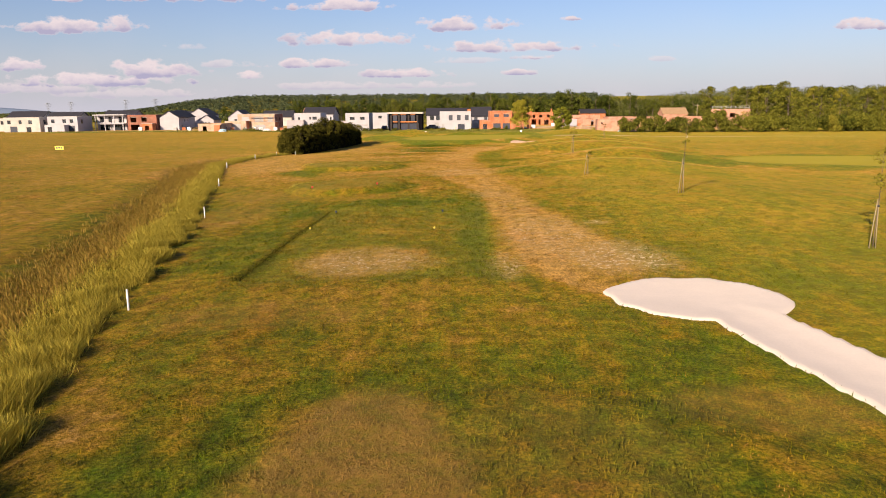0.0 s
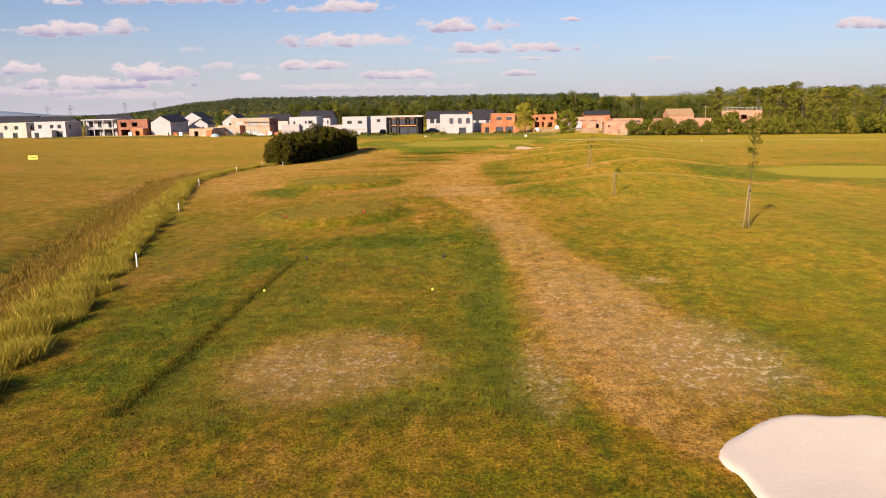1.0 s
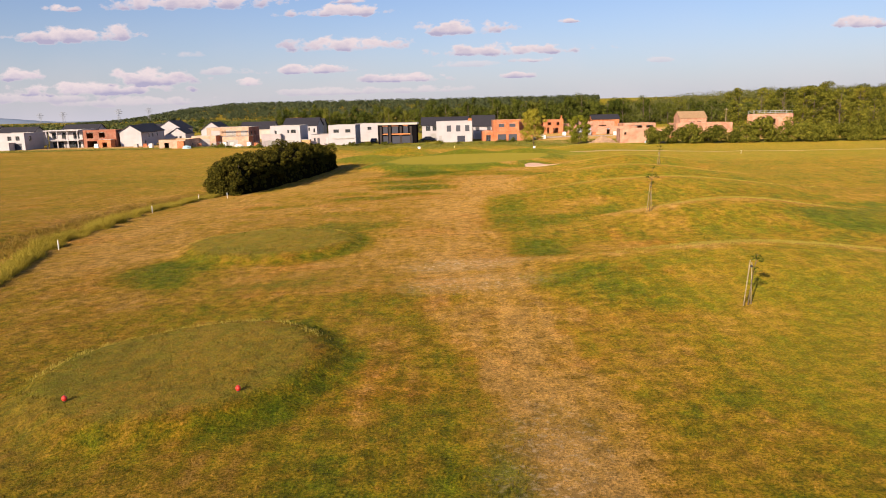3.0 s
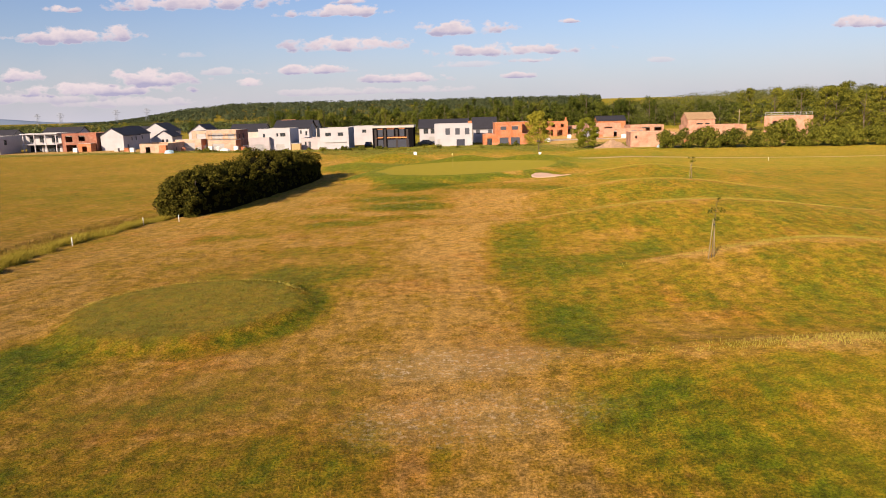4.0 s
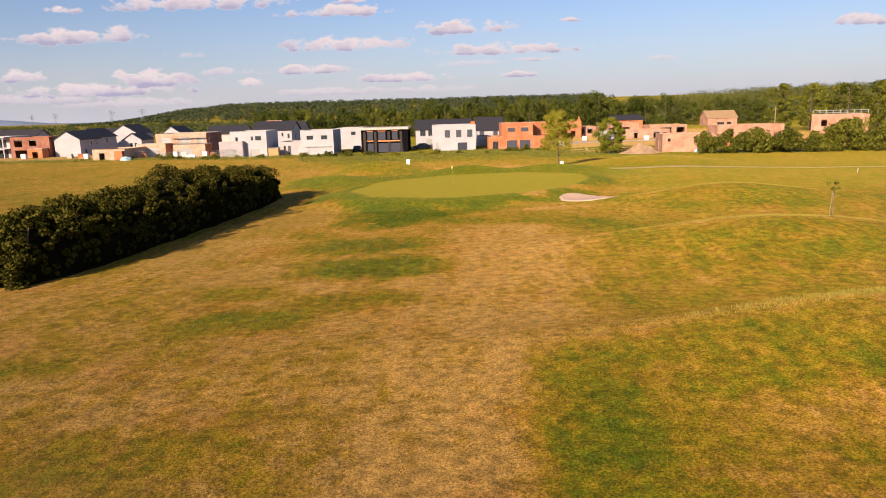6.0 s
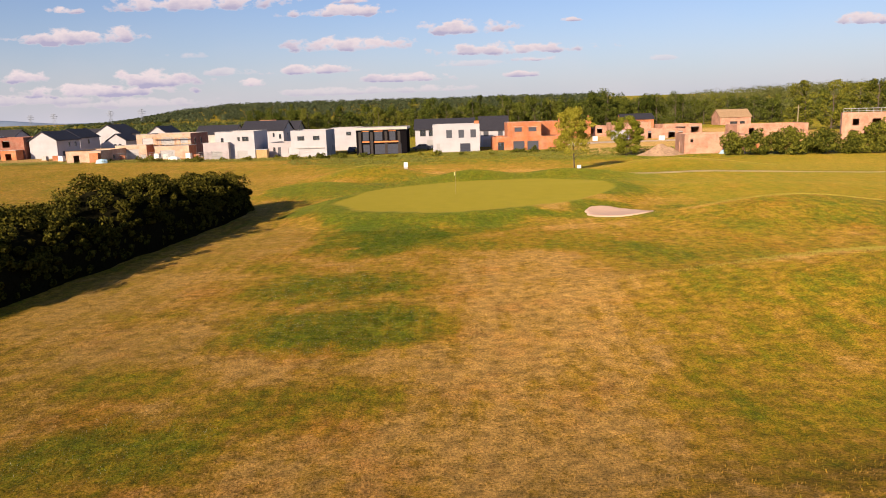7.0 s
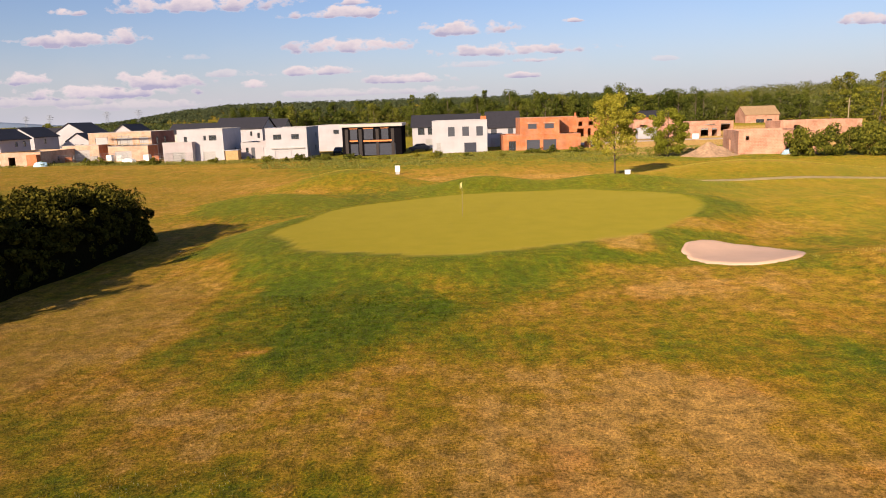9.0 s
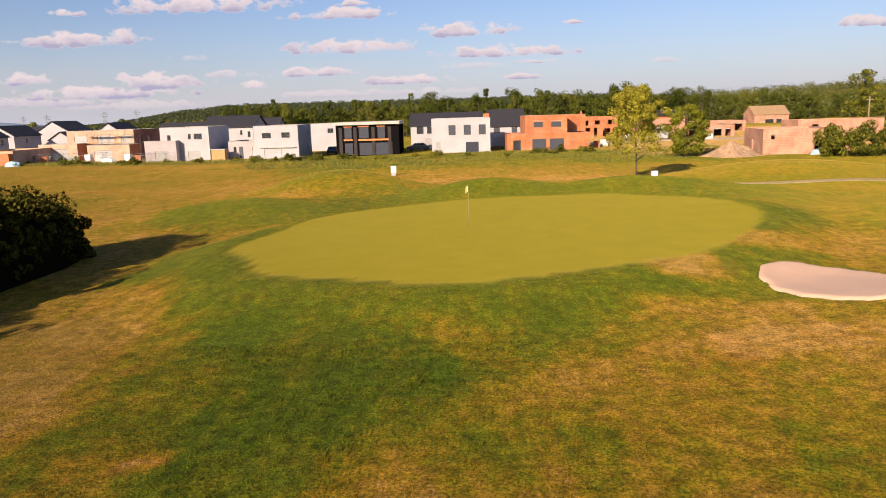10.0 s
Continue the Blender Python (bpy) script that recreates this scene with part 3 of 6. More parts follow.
def turf_material():
    m, n, l, b = material("turf", 0.95)
    b.inputs["Specular IOR Level"].default_value = 0.08
    b.inputs["Diffuse Roughness"].default_value = 1.0
    b.inputs["Sheen Weight"].default_value, b.inputs["Sheen Roughness"].default_value = 0.07, 0.5
    b.inputs["Sheen Tint"].default_value = (0.9, 0.66, 0.16, 1)
    where = n.new("ShaderNodeTexCoord").outputs["Object"]
    at = n.new("ShaderNodeAttribute")
    at.attribute_name = "turf"
    s = n.new("ShaderNodeSeparateColor")
    l.new(at.outputs["Color"], s.inputs[0])
    dry, mown, bare = s.outputs[0], s.outputs[1], s.outputs[2]
    ditch = at.outputs["Alpha"]
    coarse = noise_node(n, l, 0.42, 6, 0.68, where)
    patch = noise_node(n, l, 1.35, 5, 0.7, where)
    tuft = noise_node(n, l, 3.4, 7, 0.78, where)
    blade = noise_node(n, l, 15, 5, 0.78, where)
    drawn = n.new("ShaderNodeMapping")
    drawn.inputs["Scale"].default_value = (1.0, 0.16, 1.0)
    l.new(where, drawn.inputs["Vector"])
    stripe = noise_node(n, l, 1.6, 5, 0.7, drawn.outputs[0])
    f = dry
    for layer, much in ((coarse, 0.75), (patch, 0.75), (tuft, 0.8), (blade, 0.8), (stripe, 0.9)):
        f = maths(n, l, "ADD", f, maths(n, l, "MULTIPLY", maths(n, l, "SUBTRACT", layer, 0.5), much))
    f = maths(n, l, "MAXIMUM", f, 0.0)
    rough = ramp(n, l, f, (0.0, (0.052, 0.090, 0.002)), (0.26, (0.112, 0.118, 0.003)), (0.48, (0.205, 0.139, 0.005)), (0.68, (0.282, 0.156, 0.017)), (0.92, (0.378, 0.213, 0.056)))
    # Random grain; its dark end also paints the shadow between tufts.
    grain = ramp(n, l, blade, (0.38, (0.30, 0.30, 0.30)), (0.60, (1.32, 1.32, 1.32)))
    rough = mixed(n, l, 0.85, rough, grain, "MULTIPLY")
    clumps = ramp(n, l, noise_node(n, l, 2.3, 6, 0.72, where), (0.36, (0.48, 0.50, 0.48)), (0.62, (1.26, 1.24, 1.2)))
    rough = mixed(n, l, 0.95, rough, clumps, "MULTIPLY")
    russet = ramp(n, l, noise_node(n, l, 0.23, 5, 0.7, where), (0.52, (1.0, 1.0, 1.0)), (0.68, (1.05, 0.88, 0.85)))
    rough = mixed(n, l, 1.0, rough, russet, "MULTIPLY")
    close = ramp(n, l, noise_node(n, l, 0.8, 4, 0.6, where), (0.3, (0.132, 0.114, 0.005)), (0.7, (0.152, 0.125, 0.007)))
    c = mixed(n, l, mown, rough, close)
    weeds = ramp(n, l, tuft, (0.3, (0.13, 0.115, 0.015)), (0.55, (0.205, 0.118, 0.030)), (0.75, (0.145, 0.135, 0.015)))
    c = mixed(n, l, maths(n, l, "MULTIPLY", ditch, 0.75), c, weeds)
    chalk = maths(n, l, "MULTIPLY", bare, maths(n, l, "MULTIPLY", maths(n, l, "SUBTRACT", noise_node(n, l, 5.5, 6, 0.75, where), 0.53, True), 11.0, True))
    c = mixed(n, l, maths(n, l, "MULTIPLY", bare, 0.55), c, (0.285, 0.185, 0.078))
    c = mixed(n, l, chalk, c, (0.52, 0.41, 0.28))
    l.new(c, b.inputs["Base Color"])
    lumps = maths(n, l, "ADD", maths(n, l, "MULTIPLY", coarse, 2.2), maths(n, l, "MULTIPLY", patch, 1.3))
    relief = maths(n, l, "MULTIPLY", maths(n, l, "ADD", lumps, maths(n, l, "ADD", tuft, maths(n, l, "MULTIPLY", blade, 0.6))), maths(n, l, "SUBTRACT", 1.0, maths(n, l, "MULTIPLY", mown, 0.93)))
    bumped(n, l, b, relief, 0.75, 0.1)
    return m


TURF = turf_material()


def build_ground():
    xs = spread([(-4800, -800, 250), (-800, -200, 50), (-200, -70, 6), (-70, -28, 1.2), (-28, 30, 0.42), (30, 70, 1.2), (70, 200, 6), (200, 800, 50), (800, 4800, 250)])
    ys = spread([(-900, -60, 60), (-60, -6, 3), (-6, 60, 0.45), (60, 170, 0.6), (170, 260, 2), (260, 460, 12), (460, 1200, 45), (1200, 4900, 120)])
    gx, gy = np.meshgrid(xs, ys)
    gz = height(gx, gy)
    nx, ny = len(xs), len(ys)
    verts = np.stack([gx.ravel(), gy.ravel(), gz.ravel()], 1)
    i = (np.arange(ny - 1)[:, None] * nx + np.arange(nx - 1)[None]).ravel()
    faces = np.stack([i, i + 1, i + nx + 1, i + nx], 1)
    me = bpy.data.meshes.new("ground")
    me.vertices.add(len(verts))
    me.vertices.foreach_set("co", verts.ravel())
    me.loops.add(faces.size)
    me.loops.foreach_set("vertex_index", faces.ravel())
    me.polygons.add(len(faces))
    me.polygons.foreach_set("loop_start", np.arange(len(faces)) * 4)
    me.polygons.foreach_set("use_smooth", np.ones(len(faces), bool))
    me.update(calc_edges=True)
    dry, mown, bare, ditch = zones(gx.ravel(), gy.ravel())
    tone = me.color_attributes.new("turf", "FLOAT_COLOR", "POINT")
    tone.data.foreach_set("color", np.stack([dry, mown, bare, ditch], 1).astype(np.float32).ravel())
    me.materials.append(TURF)
    ob = new("ground", me)
    tagged(ob, "sun-dried golf course turf, golden and green, with low mounds and mown tees", "ground", kind="structure")
    return ob


ground = build_ground()


def ground_z(x, y):
    return float(height(np.array([float(x)]), np.array([float(y)]))[0])


def sand_material(name, colour):
    m, n, l, b = material(name, 0.95)
    where = n.new("ShaderNodeTexCoord").outputs["Object"]
    big, fine = noise_node(n, l, 0.9, 4, 0.6, where), noise_node(n, l, 18, 4, 0.6, where)
    c = ramp(n, l, big, (0.3, tuple(v * 0.9 for v in colour)), (0.7, colour))
    c = mixed(n, l, 0.25, c, ramp(n, l, fine, (0.3, tuple(v * 0.8 for v in colour)), (0.7, colour)))
    l.new(c, b.inputs["Base Color"])
    bumped(n, l, b, maths(n, l, "ADD", fine, big), 0.15, 0.03)
    return m


def sand_sheet(name, edge, x0, x1, y0, y1, step, rise, colour, label):
    """The sand that fills a bunker, a skin that follows its hollow."""
    xs, ys = np.arange(x0, x1, step), np.arange(y0, y1, step)
    gx, gy = np.meshgrid(xs, ys)
    e = edge(gx, gy)
    gz = height(gx, gy) + rise - (rise + 0.06) * smooth(0.97, 1.04, e)
    bm = bmesh.new()
    made = {}
    for j in range(len(ys) - 1):
        for i in range(len(xs) - 1):
            if min(e[j, i], e[j + 1, i], e[j, i + 1], e[j + 1, i + 1]) > 1.0:
                continue
            quad = []
            for jj, ii in ((j, i), (j, i + 1), (j + 1, i + 1), (j + 1, i)):
                if (jj, ii) not in made:
                    made[jj, ii] = bm.verts.new((gx[jj, ii], gy[jj, ii], gz[jj, ii]))
                quad.append(made[jj, ii])
            bm.faces.new(quad).smooth = True
    me = bpy.data.meshes.new(name)
    bm.to_mesh(me)
    bm.free()
    me.materials.append(sand_material(name + "_sand", colour))
    return tagged(new(name, me), label, "bunker", kind="structure")


sand_sheet("bunker_sand", bunker_edge, 3.8, 12, -1, 17.2, 0.11, 0.04, (0.95, 0.78, 0.62), "smooth pale white sand filling a long golf bunker")
sand_sheet("bunker_sand", small_bunker_edge, 10.4, 18.6, 126.0, 135.0, 0.14, 0.09, (0.80, 0.50, 0.33), "raked pinkish sand in a small oval greenside bunker")


# ---- building blocks ----
def mesh_of(name, bm, mat):
    me = bpy.data.meshes.new(name)
    bm.to_mesh(me)
    bm.free()
    me.materials.append(mat)
    return me


def part(name, bm, mat, parent, label=""):
    ob = new(name, mesh_of(name, bm, mat))
    ob.parent = parent
    if label:
        ob["label"] = label
    return ob


def thing(name, m, label, category, group="", kind=""):
    ob = new(name)
    ob.empty_display_size = 0.3
    ob.matrix_world = m
    return tagged(ob, label, category, group, kind)


def box(bm, x0, x1, y0, y1, z0, z1):
    v = [bm.verts.new(p) for p in ((x0, y0, z0), (x1, y0, z0), (x1, y1, z0), (x0, y1, z0), (x0, y0, z1), (x1, y0, z1), (x1, y1, z1), (x0, y1, z1))]
    for q in ((0, 3, 2, 1), (4, 5, 6, 7), (0, 1, 5, 4), (1, 2, 6, 5), (2, 3, 7, 6), (3, 0, 4, 7)):
        bm.faces.new([v[k] for k in q])


def boxes(*dims):
    bm = bmesh.new()
    for d in dims:
        box(bm, *d)
    return bm


def tube(bm, a, b, r0, r1=None, sides=6):
    a, b = Vector(a), Vector(b)
    r1 = r0 if r1 is None else r1
    q = (b - a).to_track_quat("Z", "Y").to_matrix()
    rings = []
    for p, r in ((a, r0), (b, r1)):
        rings.append([bm.verts.new(p + q @ Vector((r * math.cos(k * 6.2832 / sides), r * math.sin(k * 6.2832 / sides), 0))) for k in range(sides)])
    for k in range(sides):
        bm.faces.new((rings[0][k], rings[0][(k + 1) % sides], rings[1][(k + 1) % sides], rings[1][k])).smooth = True
    bm.faces.new(rings[1])
    bm.faces.new(rings[0][::-1])


def raw_mesh(name, verts, faces, mat):
    """A mesh from arrays of equal-sided faces."""
    me = bpy.data.meshes.new(name)
    k = faces.shape[1]
    me.vertices.add(len(verts))
    me.vertices.foreach_set("co", np.asarray(verts, np.float32).ravel())
    me.loops.add(faces.size)
    me.loops.foreach_set("vertex_index", faces.astype(np.int32).ravel())
    me.polygons.add(len(faces))
    me.polygons.foreach_set("loop_start", np.arange(len(faces)) * k)
    me.update(calc_edges=True)
    me.materials.append(mat)
    return me


def leaves(rng, centres, radii, per, size, flat=0.75, ragged=0.4):
    """Small bent leaf sprays in clumps round the centres: vertices and faces."""
    centres, radii = np.asarray(centres, float), np.asarray(radii, float)
    n = len(centres) * per
    c = np.repeat(centres, per, 0)
    r = np.repeat(radii, per)
    way = rng.normal(size=(n, 3))
    way /= np.linalg.norm(way, axis=1)[:, None]
    out = rng.uniform(0.45, 1.0, n) ** 0.5
    p = c + way * (r * out)[:, None] * np.array([1, 1, flat])
    face = way + rng.normal(size=(n, 3)) * ragged
    face /= np.linalg.norm(face, axis=1)[:, None]
    side = np.cross(face, rng.normal(size=(n, 3)))
    side /= np.linalg.norm(side, axis=1)[:, None]
    up = np.cross(face, side)
    s = size * rng.uniform(0.6, 1.4, n)[:, None]
    tip, base = p + up * s, p - up * s
    bend = face * s * 0.25
    left, right = p - side * s * 0.6 + bend, p + side * s * 0.6 + bend
    verts = np.stack([base, right, tip, left], 1).reshape(-1, 3)
    return verts, np.arange(4 * n).reshape(-1, 4)


def wall_panel(place, length, tall, thick, openings):
    """A wall with real openings. place(u, d, z) gives the point u along it, d in from its face, z up."""
    us = sorted({0.0, length, *(round(v, 3) for o in openings for v in o[:2])})
    zs = sorted({0.0, tall, *(round(v, 3) for o in openings for v in o[2:4])})
    bm = bmesh.new()

    def solid(i, j):
        if not (0 <= i < len(us) - 1 and 0 <= j < len(zs) - 1):
            return False
        u, z = (us[i] + us[i + 1]) / 2, (zs[j] + zs[j + 1]) / 2
        return not any(o[0] < u < o[1] and o[2] < z < o[3] for o in openings)

    def quad(*points):
        bm.faces.new([bm.verts.new(place(*p)) for p in points])

    for i in range(len(us) - 1):
        for j in range(len(zs) - 1):
            if not solid(i, j):
                continue
            a, b, c, d = us[i], us[i + 1], zs[j], zs[j + 1]
            quad((a, 0, c), (b, 0, c), (b, 0, d), (a, 0, d))
            quad((a, thick, c), (a, thick, d), (b, thick, d), (b, thick, c))
            if not solid(i - 1, j):
                quad((a, 0, c), (a, 0, d), (a, thick, d), (a, thick, c))
            if not solid(i + 1, j):
                quad((b, 0, c), (b, thick, c), (b, thick, d), (b, 0, d))
            if not solid(i, j - 1):
                quad((a, 0, c), (a, thick, c), (b, thick, c), (b, 0, c))
            if not solid(i, j + 1):
                quad((a, 0, d), (b, 0, d), (b, thick, d), (a, thick, d))
    bmesh.ops.remove_doubles(bm, verts=bm.verts, dist=0.002)
    bmesh.ops.recalc_face_normals(bm, faces=bm.faces)
    return bm


def plate(place, u0, u1, d0, d1, z0, z1, bm=None):
    bm = bm or bmesh.new()
    v = [bm.verts.new(place(*p)) for p in ((u0, d0, z0), (u1, d0, z0), (u1, d1, z0), (u0, d1, z0), (u0, d0, z1), (u1, d0, z1), (u1, d1, z1), (u0, d1, z1))]
    for q in ((0, 3, 2, 1), (4, 5, 6, 7), (0, 1, 5, 4), (1, 2, 6, 5), (2, 3, 7, 6), (3, 0, 4, 7)):
        bm.faces.new([v[k] for k in q])
    bmesh.ops.recalc_face_normals(bm, faces=bm.faces)
    return bm


def fill_opening(house, place, o):
    """What stands in an opening: a window with frame and pane, a roller shutter, a door or nothing."""
    u0, u1, z0, z1 = o[:4]
    kind = o[4] if len(o) > 4 else "window"
    if kind == "hole":
        return
    if kind == "window":
        bm = bmesh.new()
        w = 0.07
        for a in ((u0, u1, z0, z0 + w), (u0, u1, z1 - w, z1), (u0, u0 + w, z0 + w, z1 - w), (u1 - w, u1, z0 + w, z1 - w)):
            plate(place, a[0], a[1], 0.10, 0.17, a[2], a[3], bm)
        if u1 - u0 > 1.1:
            m = (u0 + u1) / 2
            plate(place, m - w / 2, m + w / 2, 0.10, 0.17, z0 + w, z1 - w, bm)
        win = part("window", bm, FRAME, house)
        part("pane", plate(place, u0 + w, u1 - w, 0.125, 0.14, z0 + w, z1 - w), GLASS, win)
        part("sill", plate(place, u0 - 0.06, u1 + 0.06, -0.05, 0.10, z0 - 0.06, z0 - 0.003), CONCRETE, win)
        return
    mat, name, label = {
        "shutter": (SHUTTER, "shutter", "closed dark grey roller shutter"),
        "pale": (PALE_SHUTTER, "shutter", "closed pale grey roller shutter"),
        "door": (SLATE_BLUE, "door", "dark grey front door"),
        "white": (WHITE, "door", "white panelled door"),
        "panel": (SLATE_BLUE, "panel", "dark blue-grey facade panel"),
    }[kind]
    bm = bmesh.new()
    # One sheet, stepped at each slat.
    count = max(2, int((z1 - z0) / 0.28))
    rows = []
    for k in range(count):
        a, b = z0 + (z1 - z0) * k / count, z0 + (z1 - z0) * (k + 1) / count
        for q, z in ((0.12, a), (0.09, a + 0.02), (0.09, b - 0.02), (0.12, b - 0.001)):
            rows.append([bm.verts.new(place(u, q, z)) for u in (u0, u1)])
    for lower, upper in zip(rows, rows[1:]):
        bm.faces.new((lower[0], lower[1], upper[1], upper[0]))
    bm.normal_update()
    bmesh.ops.solidify(bm, geom=bm.faces[:], thickness=0.03)
    part(name, bm, mat, house, label)


def sides_of(w, d):
    return {
        "front": (lambda u, q, z: (u, q, z), w),
        "back": (lambda u, q, z: (w - u, d - q, z), w),
        "left": (lambda u, q, z: (q, d - u, z), d),
        "right": (lambda u, q, z: (w - q, u, z), d),
    }


def block(house, x0, w, y0, d, tall, mat, front=(), right=(), left=(), roof="flat", roof_mat=None, ridge=2.0, axis="x", coping=None, z0=0.0, right_mat=None):
    """One volume of a house: four walls with their openings, and a flat or a pitched roof."""
    thick = 0.3
    for side, openings in (("front", front), ("right", right), ("left", left), ("back", ())):
        place, length = sides_of(w, d)[side]
        at = (lambda place: lambda u, q, z: (x0 + place(u, q, z)[0], y0 + place(u, q, z)[1], z0 + place(u, q, z)[2]))(place)
        if side in ("left", "right"):
            at = (lambda at: lambda u, q, z: at(u + thick, q, z))(at)
            length -= 2 * thick
        part("wall", wall_panel(at, length, tall, thick, openings), right_mat if right_mat and side == "right" else mat, house)
        for o in openings:
            fill_opening(house, at, o)
    if roof == "flat":
        part("roof", boxes((x0 + thick, x0 + w - thick, y0 + thick, y0 + d - thick, z0 + tall - 0.45, z0 + tall - 0.25)), roof_mat or CONCRETE, house)
        bm = boxes((x0 - 0.05, x0 + w + 0.05, y0 - 0.05, y0 + 0.35, z0 + tall, z0 + tall + 0.06), (x0 - 0.05, x0 + w + 0.05, y0 + d - 0.35, y0 + d + 0.05, z0 + tall, z0 + tall + 0.06),
                   (x0 - 0.05, x0 + 0.35, y0 + 0.35, y0 + d - 0.35, z0 + tall, z0 + tall + 0.06), (x0 + w - 0.35, x0 + w + 0.05, y0 + 0.35, y0 + d - 0.35, z0 + tall, z0 + tall + 0.06))
        part("coping", bm, coping or CONCRETE, house)
    elif roof == "open":
        part("slab", boxes((x0 + thick, x0 + w - thick, y0 + thick, y0 + d - thick, z0 + tall - 0.9, z0 + tall - 0.7)), CONCRETE, house)
    else:
        # Gable ends and two pitched slabs.
        o, t = 0.35, 0.16
        e = z0 + tall
        if axis == "x":
            for xa, xb in ((x0, x0 + thick), (x0 + w - thick, x0 + w)):
                bm = bmesh.new()
                ring = [(y0 + 0.02, e), (y0 + d - 0.02, e), (y0 + d / 2, e + ridge - 0.02)]
                f = [[bm.verts.new((xx, yy, zz)) for yy, zz in ring] for xx in (xa, xb)]
                bm.faces.new(f[0]); bm.faces.new(f[1][::-1])
                for k in range(3):
                    bm.faces.new((f[0][k], f[1][k], f[1][(k + 1) % 3], f[0][(k + 1) % 3]))
                bmesh.ops.recalc_face_normals(bm, faces=bm.faces)
                part("gable", bm, mat, house)
        else:
            for ya, yb in ((y0, y0 + thick), (y0 + d - thick, y0 + d)):
                bm = bmesh.new()
                ring = [(x0 + 0.02, e), (x0 + w - 0.02, e), (x0 + w / 2, e + ridge - 0.02)]
                f = [[bm.verts.new((xx, yy, zz)) for xx, zz in ring] for yy in (ya, yb)]
                bm.faces.new(f[0]); bm.faces.new(f[1][::-1])
                for k in range(3):
                    bm.faces.new((f[0][k], f[1][k], f[1][(k + 1) % 3], f[0][(k + 1) % 3]))
                bmesh.ops.recalc_face_normals(bm, faces=bm.faces)
                part("gable", bm, mat, house)
        bm = bmesh.new()
        run = (d if axis == "x" else w) / 2
        slope = ridge / run
        for s in (-1, 1):
            prof = [(-s * (run + o) * 1.0, -slope * o), (0, ridge), (0, ridge + t), (-s * (run + o), -slope * o + t)]
            lo, hi = (x0 - o, x0 + w + o) if axis == "x" else (y0 - o, y0 + d + o)
            rows = []
            for q in (lo, hi):
                if axis == "x":
                    rows.append([bm.verts.new((q, y0 + d / 2 + a, e + b)) for a, b in prof])
                else:
                    rows.append([bm.verts.new((x0 + w / 2 + a, q, e + b)) for a, b in prof])
            bm.faces.new(rows[0]); bm.faces.new(rows[1][::-1])
            for k in range(4):
                bm.faces.new((rows[0][k], rows[1][k], rows[1][(k + 1) % 4], rows[0][(k + 1) % 4]))
        bmesh.ops.recalc_face_normals(bm, faces=bm.faces)
        part("roof", bm, roof_mat or SLATE, house)


def shift(openings, dx, dz):
    return [(a - dx, b - dx, c - dz, d - dz, *rest) for a, b, c, d, *rest in openings]


BASE = -0.45  # foot of the houses


def house_at(x, y, label, name="house", group="houses along the edge of the course", turn=0):
    return thing(name, pose(x, y, BASE, 0, 0, turn), label, "house", group)


